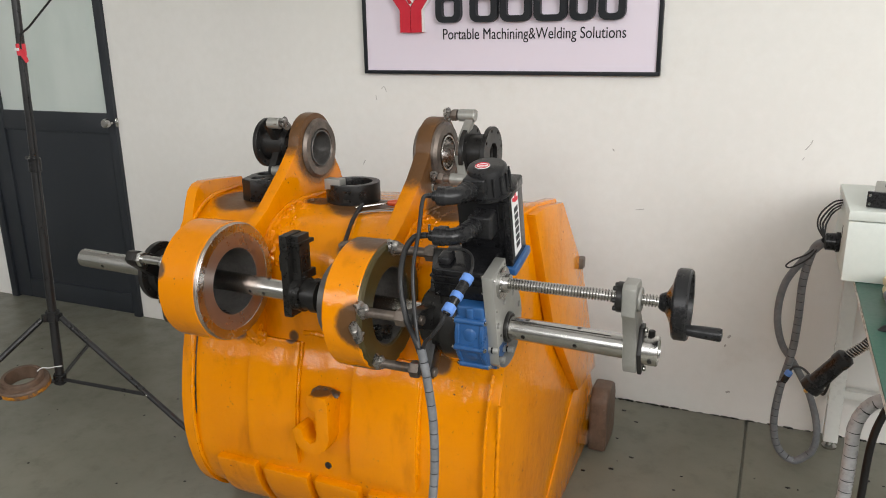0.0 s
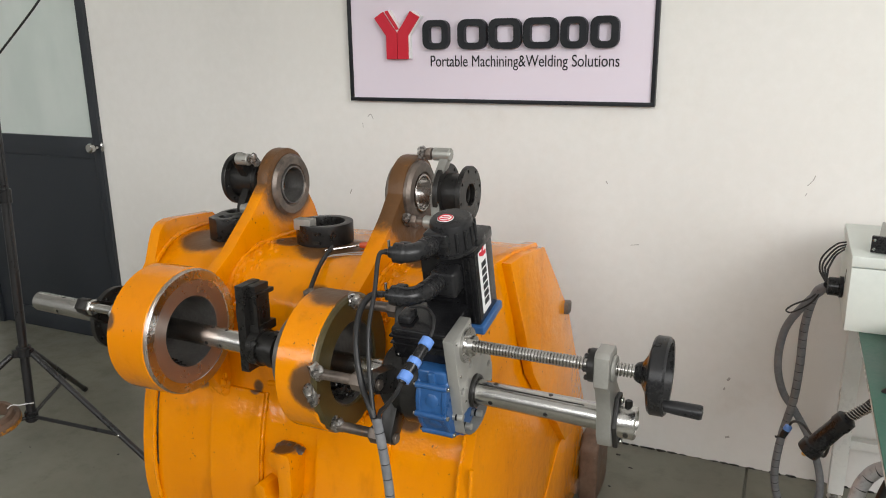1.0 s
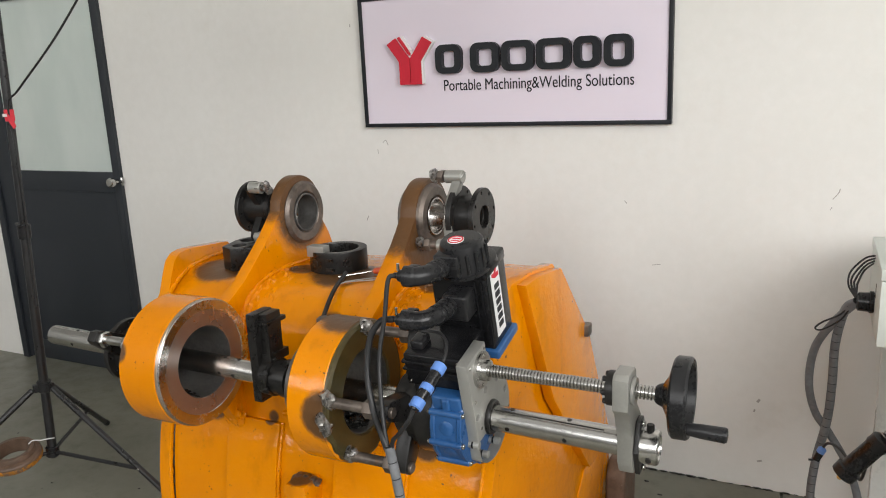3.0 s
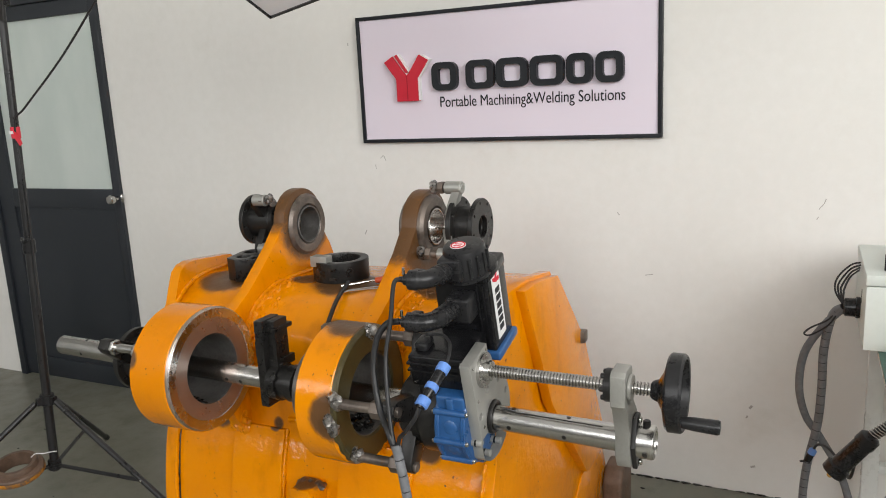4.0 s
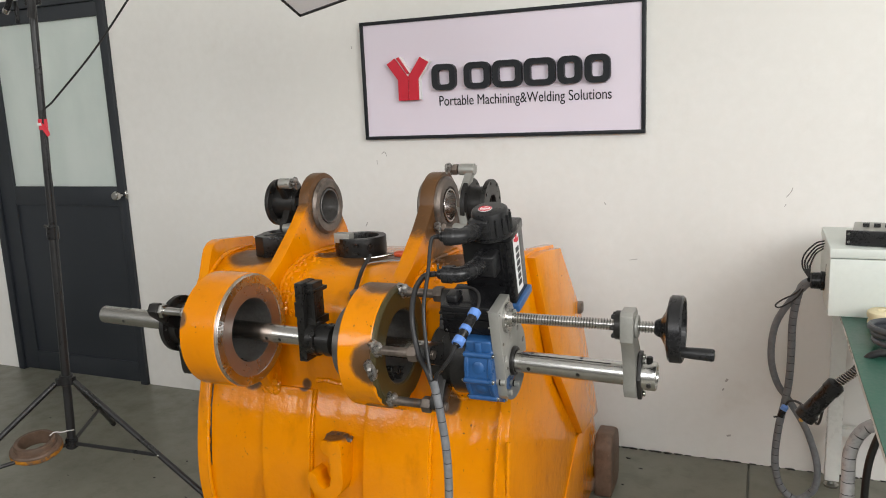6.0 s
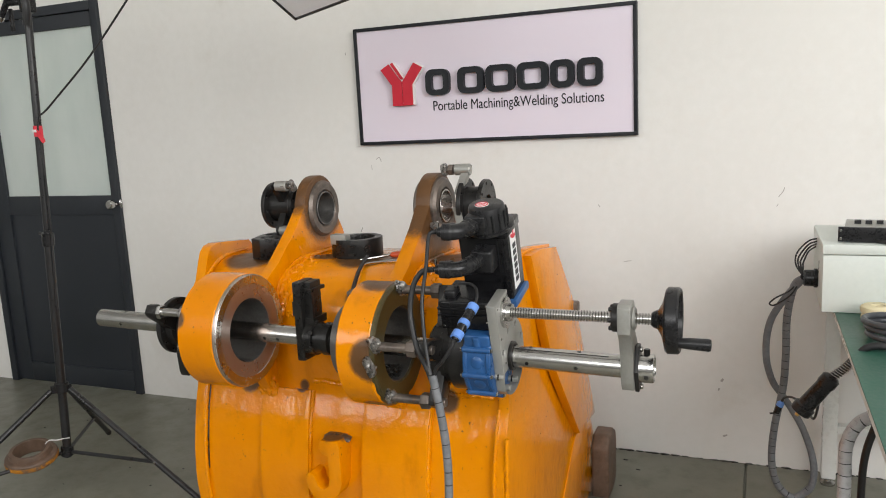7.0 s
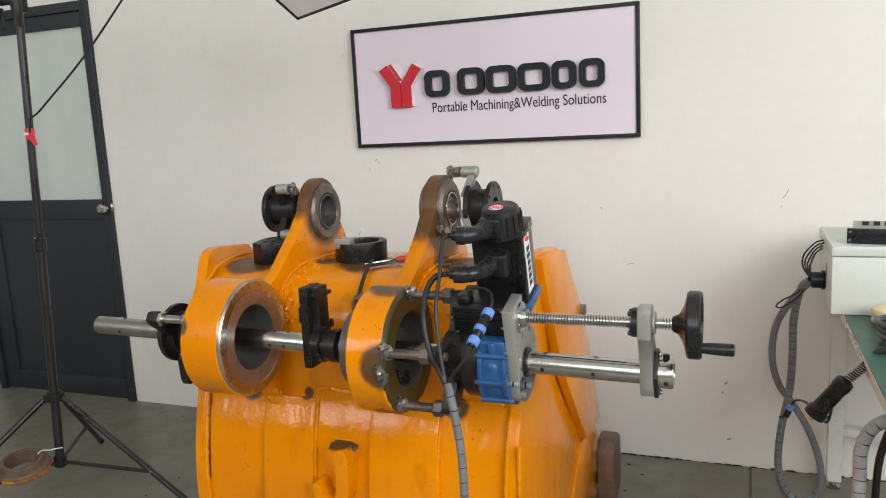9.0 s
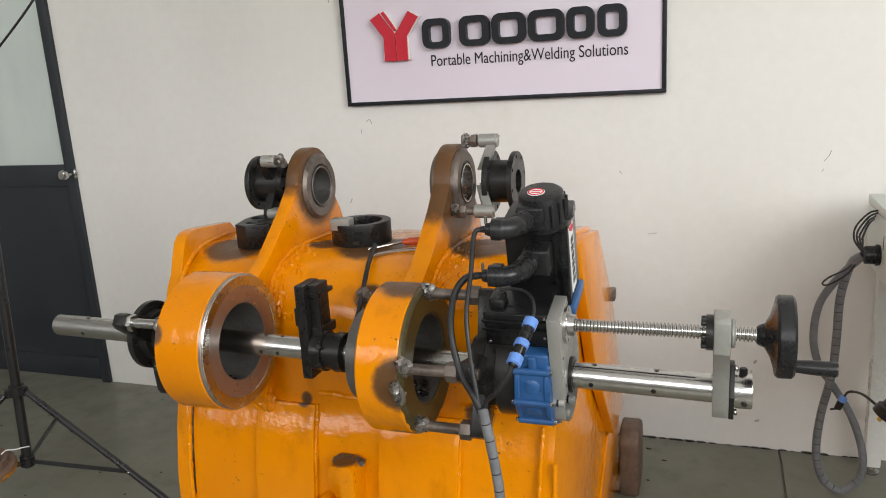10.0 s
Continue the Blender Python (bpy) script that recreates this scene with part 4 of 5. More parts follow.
    head("skirt", rounded(bmesh.new(), 0.984, 1.034, -1.490, -1.39, 0.885, 0.955, 0.005), BLACK_OXIDE, gh)
    for x, y, z in ((1.09, -1.4975, 1.012), (1.088, -1.4975, 0.972), (0.986, -1.4975, 0.958)):
        head("bolt_head", rod(bmesh.new(), (x, y - 0.002, z), (x, y + 0.002, z), 0.003, 10, 0.0004), CHROME, gh)
    tube(wire := bmesh.new(), [(1.0, -1.492, 1.034), (1.022, -1.490, 1.036), (1.045, -1.502, 1.038), (1.066, -1.525, 1.034), (1.076, -1.548, 1.022), (1.077, -1.562, 1.010)], 0.003, 8)
    part("wire", wire, RUBBER, gh)
    # upright motor
    mt = upper("motor", rounded(bmesh.new(), 0.992, 1.108, -1.446, -1.352, 0.99, 1.160, 0.004), BLACK_ENAMEL, g, "square black servo motor")
    upper("motor_cap", rounded(bmesh.new(), 0.990, 1.110, -1.449, -1.350, 1.142, 1.166, 0.005), BLACK_ENAMEL, mt)
    for x in (1.082, 1.094):
        upper("fin", boxed(x, x + 0.005, -1.4505, -1.44, 1.0, 1.140), BLACK_ENAMEL, mt, bev=0.001)
    upper("motor_flange", rounded(bmesh.new(), 0.990, 1.116, -1.452, -1.345, 0.972, 0.991, 0.004), BLUE, mt, "blue flange under the motor")
    lb = upper("motor_label", boxed(1.1075, 1.1092, -1.428, -1.388, 1.008, 1.158), LABEL_WHITE, mt, "white sticker with emblem and bars")
    side = lambda a, b, d: Vector((d, a, b))
    upper("sticker_emblem", slab(bmesh.new(), [(-1.424, 1.143), (-1.424, 1.136), (-1.408, 1.128), (-1.392, 1.128), (-1.392, 1.136), (-1.405, 1.137), (-1.397, 1.150), (-1.403, 1.153), (-1.412, 1.140)], (1.1091, 1.1099), to=side), SIGN_RED, mt, "red sticker emblem")
    for k in range(6):
        upper("sticker_bar", boxed(1.1091, 1.1098, -1.418, -1.396, 1.105 - 0.0165 * k, 1.117 - 0.0165 * k), SIGN_BLACK, mt)
    # plugs on the motor: a domed one on top, a square one below, both with elbows
    dome = bmesh.new()
    lathe(dome, (1.066, -1.437, 1.160), (1.066, -1.437, 1.3), [(0, 0), (0, 0.046), (0.006, 0.047), (0.008, 0.043), (0.052, 0.041), (0.060, 0.039), (0.063, 0.035), (0.064, 0)], 36)
    for v in dome.verts:
        if v.co.y < -1.437:
            v.co.y = -1.437 + (v.co.y + 1.437) * 1.15
    cn = upper("connector", dome, BLACK_PLASTIC, mt, "black domed plug housing")
    for k in range(7):
        a = radians(-75 + 22 * k)
        p = Vector((1.066 + 0.0435 * math.cos(a), -1.437 + 0.0445 * math.sin(a) * (1.15 if math.sin(a) < 0 else 1), 1.170))
        upper("connector_rib", rod(bmesh.new(), p, p + Vector((0, 0, 0.040)), 0.0028, 8), BLACK_PLASTIC, mt)
    upper("connector_label", rod(bmesh.new(), (1.060, -1.448, 1.2238), (1.060, -1.448, 1.2252), 0.0155, 28, 0.0002), LABEL_WHITE, mt, "round white sticker with red ring")
    upper("sticker_ring", ring(bmesh.new(), (1.060, -1.448, 1.2246), (1.060, -1.448, 1.2259), 0.0145, 0.0118, 28, 0.0002), SIGN_RED, mt)
    for d in (-0.004, 0.004):
        upper("sticker_mark", boxed(1.052, 1.068, -1.450 + d, -1.447 + d, 1.2249, 1.2258), SIGN_RED, mt)
    upper("connector_mouth", rounded(bmesh.new(), 1.030, 1.078, -1.492, -1.45, 1.166, 1.212, 0.005), BLACK_PLASTIC, mt)
    upper("cap_boss", lathe(bmesh.new(), (1.066, -1.415, 1.164), (1.066, -1.415, 1.2), [(0, 0), (0, 0.052), (0.008, 0.051), (0.010, 0.046), (0.010, 0)], 36), BLACK_ENAMEL, mt)
    upper("connector", rounded(bmesh.new(), 1.032, 1.082, -1.490, -1.444, 1.075, 1.128, 0.006), BLACK_PLASTIC, mt, "black square plug housing")
    for z, tip in ((1.166, 1.017), (1.085, 1.008)):
        e = bmesh.new()
        # the elbow comes forward from the plug's face and swings round to the side
        tube(e, [(1.054, -1.462, z + 0.003), (1.054, -1.512, z), (1.049, -1.543, z - 0.002), (1.034, -1.563, z - 0.003), (tip, -1.570, z - 0.002)], 0.0172, 16, 10, wave=lambda i: 1.0 + (0.12 if 5 <= i <= 17 and i % 3 else 0.0) + (0.10 if i > 33 else 0.0))
        part("elbow", e, BLACK_PLASTIC, mt, "black ribbed cable elbow")
        part("gland_nut", lathe(bmesh.new(), (tip + 0.004, -1.5697, z - 0.002), (tip - 0.026, -1.574, z - 0.001), [(0, 0), (0, 0.0185), (0.008, 0.0185), (0.010, 0.012), (0.018, 0.010), (0.020, 0.006), (0.027, 0.005), (0.027, 0)], 14), BLACK_PLASTIC, mt)
        part("screw", rod(bmesh.new(), (tip - 0.012, -1.576, z + 0.008), (tip - 0.012, -1.576, z + 0.022), 0.0028, 8), CHROME, mt)
        part("elbow_clip", rounded(bmesh.new(), tip - 0.004, tip + 0.018, -1.560, -1.542, z - 0.008, z + 0.014, 0.004), BLACK_PLASTIC, mt)
    # face plate, feed screw, feed arm and wheel
    c = on_bar(1.1)
    y0, z0 = c.y - 0.067, c.z + 0.160
    face = [(y0, z0), (y0 + 0.085, z0), (y0 + 0.088, z0 - 0.075)] + circle(c.y + 0.006, c.z - 0.003, 0.088, 26, 62, -146)
    fp = head("face_plate", slab(bmesh.new(), face, (1.097, 1.119), [circle(c.y, c.z, 0.034, 32)] + bolt_holes(c.y + 0.006, c.z - 0.003, 0.073, 8, 0.0075, 10)), ALU, g, "pale grey drilled aluminium face plate", bev=0.0025)
    # dark discs set in the drilled holes stand for the shade inside
    for k in range(8):
        a = radians(10 + 45 * k)
        p = Vector((1.104, c.y + 0.006 + 0.073 * math.cos(a), c.z - 0.003 + 0.073 * math.sin(a)))
        head("bolt_hole", rod(bmesh.new(), p, p + Vector((0.004, 0, 0)), 0.0076, 12, 0.0004), SWARF_AND_SHADE, fp)
    ps = Vector((1.119, -1.495, 0.976))
    part("screw_bush", lathe(bmesh.new(), ps, ps + Vector((0.05, 0, 0)), [(0, 0), (0, 0.034), (0.006, 0.034), (0.007, 0.020), (0.018, 0.019), (0.02, 0.012), (0.02, 0)], 32), STEEL, fp, "round screw bushing")
    for k in range(6):
        a = radians(60 * k + 20)
        p = ps + Vector((0.006, 0.027 * math.cos(a), 0.027 * math.sin(a)))
        part("bolt_head", rod(bmesh.new(), p, p + Vector((0.0015, 0, 0)), 0.0032, 10, 0.0004), CHROME, fp)
    part("bar_bush", ring(bmesh.new(), (1.094, c.y, c.z), (1.126, c.y, c.z), 0.0335, 0.0252, 40), BLACK_OXIDE, fp)
    for a, b in ((0.010, -0.010), (0.078, -0.010), (0.012, -0.085), (0.020, -0.150)):
        head("bolt_head", rod(bmesh.new(), (1.118, y0 + a, z0 + b), (1.1205, y0 + a, z0 + b), 0.0032, 10, 0.0004), CHROME, fp)
    pe = Vector((1.440, -1.500, 0.978))
    d = (pe - ps).normalized()
    turns, prof = int((pe - ps).length / 0.006), []
    prof.append((0, 0))
    for k in range(turns):
        prof += [(0.006 * k, 0.0086), (0.006 * k + 0.0012, 0.012), (0.006 * k + 0.0034, 0.012), (0.006 * k + 0.0046, 0.0086)]
    prof.append((0.006 * turns, 0))
    part("feed_screw", lathe(bmesh.new(), ps, pe, prof, 20), STEEL, g, "bright threaded feed screw")
    ca, cs = on_bar(1.382), ps + d * 0.274
    arm = [(cs.y - 0.030, cs.z + 0.026), (cs.y - 0.020, cs.z + 0.034), (cs.y + 0.022, cs.z + 0.034), (cs.y + 0.032, cs.z + 0.024), (cs.y + 0.032, cs.z - 0.028), (ca.y + 0.042, ca.z + 0.035), (ca.y + 0.046, ca.z - 0.02), (ca.y + 0.030, ca.z - 0.045), (ca.y - 0.022, ca.z - 0.045), (ca.y - 0.036, ca.z - 0.02), (ca.y - 0.038, ca.z + 0.026), (cs.y - 0.016, cs.z - 0.04), (cs.y - 0.030, cs.z - 0.028)]
    fa = part("feed_arm", slab(bmesh.new(), arm, (1.368, 1.395)), ALU, g, "pale grey aluminium feed arm", bev=0.003)
    nb = bmesh.new()
    lathe(nb, (1.356, cs.y, cs.z), (1.5, cs.y, cs.z), [(0, 0), (0, 0.030), (0.012, 0.030), (0.012, 0)], 28)
    part("screw_nut", nb, BLACK_OXIDE, fa)
    for k in range(6):
        a = radians(60 * k)
        p = Vector((1.348, cs.y + 0.023 * math.cos(a), cs.z + 0.023 * math.sin(a)))
        part("bolt_head", rod(bmesh.new(), p, p + Vector((0.009, 0, 0)), 0.005, 10), BLACK_OXIDE, fa)
    part("nut_collar", ring(bmesh.new(), (1.395, cs.y, cs.z), (1.402, cs.y, cs.z), 0.024, 0.0125, 28), ALU, fa)
    dia = [(ca.y - 0.014, ca.z + 0.050), (ca.y + 0.014, ca.z + 0.050), (ca.y + 0.040, ca.z), (ca.y + 0.014, ca.z - 0.050), (ca.y - 0.014, ca.z - 0.050), (ca.y - 0.036, ca.z)]
    part("end_flange", slab(bmesh.new(), dia, (1.395, 1.404)), BLACK_OXIDE, fa, "black end flange", bev=0.002)
    for s2 in (1, -1):
        part("bolt_head", rod(bmesh.new(), (1.404, ca.y, ca.z + s2 * 0.041), (1.410, ca.y, ca.z + s2 * 0.041), 0.006, 12), CHROME, fa)
    part("bolt_head", rod(bmesh.new(), (1.418, ca.y, ca.z + 0.026), (1.418, ca.y, ca.z + 0.042), 0.007, 12), BLACK_OXIDE, fa)
    part("end_collar", lathe(bmesh.new(), (1.404, ca.y, ca.z), (1.5, ca.y, ca.z), [(0, 0), (0, 0.031), (0.026, 0.031), (0.029, 0.029), (0.030, 0.022), (0.027, 0.021), (0.027, 0)], 36), STEEL, fa, "bright steel end collar")
    # dark disc in place of the shaded hole
    part("collar_hole", rod(bmesh.new(), (1.420, ca.y - 0.029, ca.z - 0.012), (1.420, ca.y - 0.031, ca.z - 0.0125), 0.005, 12, 0.0003), SWARF_AND_SHADE, fa)
    hw = bmesh.new()
    lathe(hw, pe + Vector((-0.006, 0, 0)), pe + Vector((0.1, 0, 0.0)), [(0, 0), (0, 0.014), (0.004, 0.017), (0.012, 0.020), (0.020, 0.034), (0.026, 0.054), (0.028, 0.064), (0.032, 0.0675), (0.052, 0.0675), (0.056, 0.064), (0.055, 0.058), (0.042, 0.054), (0.038, 0.030), (0.044, 0.016), (0.044, 0)], 48)
    h = part("handwheel", hw, BLACK_PLASTIC, g, "black moulded handwheel")
    hp = pe + Vector((0.040, -0.040, -0.034))
    part("handle", lathe(bmesh.new(), hp, hp + Vector((0.1, 0, -0.002)), [(0, 0), (0, 0.009), (0.006, 0.0095), (0.03, 0.0115), (0.066, 0.0125), (0.070, 0.011), (0.0715, 0.0)], 24), BLACK_PLASTIC, h, "black revolving handle")


boring_machine()


# ---- things on the bucket ----
def spool(base, sign_x, discs, arms, label, slant=0.0):
    """A flanged bearing mount held to an eye by arms and studs."""
    ey, ez = EYE_LINE
    s = thing("bearing_mount", (base, ey, ez - 0.08), label, "bearing mount", "bearing mounts on the bucket eyes")
    xs = sorted(discs)
    for x, r, hole in xs:
        part("flange", slab(bmesh.new(), circle(ey, ez, r, 36), (x, x + 0.013), [circle(ey, ez, hole, 24)] + bolt_holes(ey, ez, r - 0.010, 8, 0.0045, 12)), BLACK_OXIDE, s, "round black flange", bev=0.001, seg=1)
    part("sleeve", ring(bmesh.new(), (xs[0][0] + 0.010, ey, ez), (xs[-1][0], ey, ez), 0.052, 0.024, 36), BLACK_OXIDE, s)
    for deg, mat_arm, x_eye, reach in arms:
        a = radians(deg)
        p = (ey + 0.040 * math.cos(a), ez + 0.040 * math.sin(a))
        q = (ey + reach * math.cos(a), ez + reach * math.sin(a))
        bar, ax = arm_bar(sign_x, sign_x + 0.024, p, q, 0.024, 0.015), sign_x + slant
        for v in bar.verts:
            v.co.x += slant * (math.hypot(v.co.y - ey, v.co.z - ez) - 0.040) / (reach - 0.040)
        part("arm", bar, mat_arm, s, "clamping arm", bev=0.003)
        part("stud", rod(bmesh.new(), (ax, *q), (x_eye, *q), 0.0095, 18), BARE_IRON, s)
        lo, hi = min(ax + 0.012, x_eye), max(ax + 0.012, x_eye)
        part("spacer", rod(bmesh.new(), (lo if x_eye > ax else ax - 0.022, *q), ((lo + 0.040) if x_eye > ax else ax + 0.024, *q), 0.0165, 20), ALU, s)
        part("nut", hexagon(bmesh.new(), (x_eye - 0.030 if x_eye > ax else x_eye + 0.016, *q), (x_eye - 0.016 if x_eye > ax else x_eye + 0.030, *q), 0.017), BARE_IRON, s)
        w = bmesh.new()
        for i in range(5):
            blob(w, (x_eye + 0.003 * math.sin(i), q[0] + 0.009 * math.sin(i * 2), q[1] + 0.009 * math.cos(i * 2.6)), 0.011, (1, 1, 1), 0.5, i + deg)
        tagged(part("weld_lump", w, WELD, s, "shiny weld lump"), kind="stuff")


spool(0.24, 0.228, [(0.176, 0.074, 0.022), (0.262, 0.052, 0.022)], [(136, BLACK_OXIDE, 0.294, 0.098), (228, BLACK_OXIDE, 0.294, 0.098), (345, BLACK_OXIDE, 0.294, 0.098)], "black flanged bearing mount studded to a bucket eye")
spool(0.88, 0.813, [(0.838, 0.077, 0.024), (0.898, 0.073, 0.029)], [(106, ALU, 0.790, 0.108), (212, ALU, 0.775, 0.108), (340, ALU, 0.790, 0.108)], "black bearing mount with pale clamping arms, beside the motor", 0.034)


def shelf_things():
    up = lambda a, b, d: Vector((a, b, d))
    # D-shaped drilled block
    cx, cy = 0.006, 0.030
    body = [(0.178 + cx, -1.145 + cy), (0.222 + cx, -1.165 + cy), (0.276 + cx, -1.135 + cy)] + circle(0.230 + cx, -1.06 + cy, 0.072, 14, -20, 205)
    b = thing("clamp_block", (0.245, -1.05, 1.002), "black steel clamp block with two holes, lying on the bucket", "clamp block")
    part("body", slab(bmesh.new(), body, (1.001, 1.064), [circle(0.196 + cx, -1.055 + cy, 0.024, 20), circle(0.258 + cx, -1.062 + cy, 0.022, 20), circle(0.216 + cx, -1.118 + cy, 0.020, 20)], to=up), BLACK_OXIDE, b, bev=0.002)
    # split clamp ring with a block in it
    c = Vector((0.499, -1.015))
    r = thing("clamp_ring", (c.x, c.y, 1.002), "black split clamp ring standing on the bucket", "clamp ring")
    part("ring_body", slab(bmesh.new(), circle(c.x, c.y, 0.078, 24), (1.002, 1.058), [circle(c.x, c.y, 0.056, 32)], to=up), BLACK_OXIDE, r, bev=0.002)
    part("pad", boxed(c.x - 0.052, c.x + 0.000, c.y - 0.070, c.y - 0.040, 1.045, 1.074), ALU, r, "grey block in the ring", bev=0.001)
    # dark discs and bars stand for shade in the screw holes and split
    for deg, z in ((250, 1.028), (320, 1.03)):
        d = Vector((math.cos(radians(deg)), math.sin(radians(deg)), 0))
        p = Vector((c.x, c.y, z)) + d * 0.0765
        part("screw_hole", rod(bmesh.new(), p, p + d * 0.0022, 0.012, 18, 0.0003), SWARF_AND_SHADE, r)
    for z in (1.015, 1.040):
        d = Vector((math.cos(radians(285)), math.sin(radians(285)), 0))
        p = Vector((c.x, c.y, z)) + d * 0.072
        part("split_bar", boxed(p.x - 0.014, p.x + 0.014, p.y - 0.0072, p.y + 0.004, z - 0.004, z + 0.004), SWARF_AND_SHADE, r)
    # screwdriver and hex keys
    s = thing("screwdriver", (0.66, -1.08, 1.002), "screwdriver with an orange handle on the bucket", "screwdriver")
    part("grip", lathe(bmesh.new(), (0.690, -1.025, 1.012), (0.625, -1.055, 1.011), [(0, 0), (0, 0.008), (0.01, 0.010), (0.05, 0.0095), (0.066, 0.007), (0.07, 0)], 14), ORANGE, s, "orange handle")
    part("shaft", rod(bmesh.new(), (0.628, -1.054, 1.011), (0.560, -1.115, 1.006), 0.003, 10), STEEL, s)
    for k in range(2):
        bm = bmesh.new()
        tube(bm, [(0.69, -1.085 - 0.02 * k, 1.006), (0.65, -1.10 - 0.02 * k, 1.005), (0.60, -1.135 - 0.012 * k, 1.002), (0.59, -1.15 - 0.012 * k, 0.998)], 0.0028, 6, 5)
        solid("hex_key", bm, STEEL, "small bent steel hex key on the bucket", "hex key", "hex keys on the bucket")
    # black rod tool that leans from the shelf down behind the hub
    bm = bmesh.new()
    tube(bm, [(0.575, -1.10, 1.014), (0.60, -1.20, 0.992), (0.615, -1.275, 0.945), (0.622, -1.33, 0.90), (0.625, -1.40, 0.865), (0.628, -1.415, 0.85)], 0.0055, 10, 8)
    solid("black_cable", bm, RUBBER, "thin black cable from the bucket down to the tool holder", "cable")
    bm = bmesh.new()
    for i in range(9):
        blob(bm, (0.62 + 0.012 * math.sin(i * 2.4), -1.268 - 0.004 * (i % 3), 0.935 + 0.013 * math.cos(i * 1.7)), 0.010, (1, 1, 1), 0.6, i)
    solid("weld_spatter", bm, BARE_IRON, "burnt dark weld spatter on the bucket", "weld")


shelf_things()


# ---- cables of the machine ----
def sleeve(name, points, r, label, pitch=0.028, wrap=None):
    """A grey spiral-wrapped hose: a tube with dark gaps between its turns."""
    line = smooth_line(points, 24)
    t = thing(name, tuple(line[-1]), label, "hose")
    bm = bmesh.new()
    tube(bm, points, r * 0.93, 14, 12)
    part("core", bm, RUBBER, t)
    bm = bmesh.new()
    run, last = 0.0, 0
    for i in range(1, len(line)):
        run += (line[i] - line[i - 1]).length
        if run >= pitch or i == len(line) - 1:
            d = (line[i] - line[last]).normalized()
            a, b = line[last] + d * 0.0012, line[i] - d * 0.0012
            seg = [tuple(a)] + [tuple(q) for q in line[last + 1:i]] + [tuple(b)]
            if len(seg) > 1 and (b - a).length > 0.006:
                tube(bm, seg, r, 14, 1)
            run, last = 0.0, i
    tagged(part("spiral_wrap", bm, wrap or SLEEVE, t, "grey plastic spiral wrap"), kind="stuff")
    return t


sleeve("machine_hose", [(1.002, -1.640, 0.872), (1.016, -1.642, 0.80), (1.028, -1.645, 0.71), (1.030, -1.65, 0.60), (1.018, -1.655, 0.48), (0.99, -1.67, 0.30), (0.95, -1.70, 0.14), (0.97, -1.80, 0.045), (1.10, -1.98, 0.0165), (1.35, -2.10, 0.0165)], 0.0090, "grey spiral-wrapped cable hose hanging from the machine to the floor")


def motor_cables():
    t = thing("motor_cables", (1.0, -1.64, 0.88), "two thin black cables running from motor plugs into the hose", "cable")
    for line, r in (([(0.998, -1.573, 1.165), (0.984, -1.577, 1.156), (0.977, -1.585, 1.09), (0.970, -1.60, 1.02), (0.980, -1.62, 0.95), (0.994, -1.637, 0.89), (1.002, -1.64, 0.862)], 0.0042),
                    ([(0.988, -1.573, 1.084), (0.962, -1.576, 1.077), (0.943, -1.584, 1.045), (0.938, -1.594, 0.985), (0.958, -1.613, 0.92), (0.988, -1.637, 0.888), (1.000, -1.641, 0.862)], 0.0062),
                    ([(1.006, -1.640, 0.862), (1.012, -1.642, 0.885), (1.030, -1.650, 0.905), (1.052, -1.652, 0.935), (1.060, -1.648, 0.955)], 0.004)):
        part("cable", tube(bmesh.new(), line, r, 10, 10), RUBBER, t)
    p, q = Vector((1.060, -1.648, 0.953)), Vector((1.077, -1.566, 1.010))
    c = part("inline_plug", lathe(bmesh.new(), p, q, [(0, 0), (0, 0.006), (0.008, 0.0105), (0.09, 0.0105), (0.096, 0.006), (0.101, 0)], 18), BLACK_PLASTIC, t, "black round cable plug")
    for a, b in ((0.003, 0.023), (0.038, 0.053), (0.078, 0.098)):
        part("plug_ring", lathe(bmesh.new(), p, q, [(a, 0.009), (a + 0.002, 0.0125), (b - 0.002, 0.0125), (b, 0.009)], 20), BLUE_CAP, c, "light blue ring")


motor_cables()


# ---- the bench and what hangs from it ----
def bench():
    t = thing("workbench", (2.4, -0.85, 0), "workbench with green mat top and white steel legs", "workbench")
    x0, x1, y0, y1 = 1.852, 2.55, -1.62, -0.035
    part("bench_top", boxed(x0, x1, y0, y1, 0.742, 0.766), FRAME_WHITE, t, bev=0.003)
    part("green_mat", boxed(x0 - 0.003, x1 + 0.003, y0 - 0.003, y1, 0.766, 0.770), GREEN_MAT, t, "dark green rubber mat")
    for y in (y0 + 0.10, y1 - 0.06):
        for x in (x0 + 0.035, x1 - 0.06):
            leg = part("leg", boxed(x - 0.024, x + 0.024, y - 0.024, y + 0.024, 0.03, 0.742), FRAME_WHITE, t, bev=0.004)
            part("foot", lathe(bmesh.new(), (x, y, 0), (x, y, 0.1), [(0, 0), (0, 0.024), (0.008, 0.025), (0.014, 0.012), (0.032, 0.010), (0.032, 0)], 20), STEEL, leg, "round levelling foot")
    for y in (y0 + 0.10, y1 - 0.06):
        part("rail", boxed(x0 + 0.059, x1 - 0.084, y - 0.018, y + 0.018, 0.205, 0.235), FRAME_WHITE, t, bev=0.002)
        part("rail", boxed(x0 + 0.059, x1 - 0.084, y - 0.018, y + 0.018, 0.690, 0.740), FRAME_WHITE, t, bev=0.002)
    part("rail", boxed(x0 + 0.017, x0 + 0.053, y0 + 0.126, y1 - 0.086, 0.690, 0.740), FRAME_WHITE, t, bev=0.002)


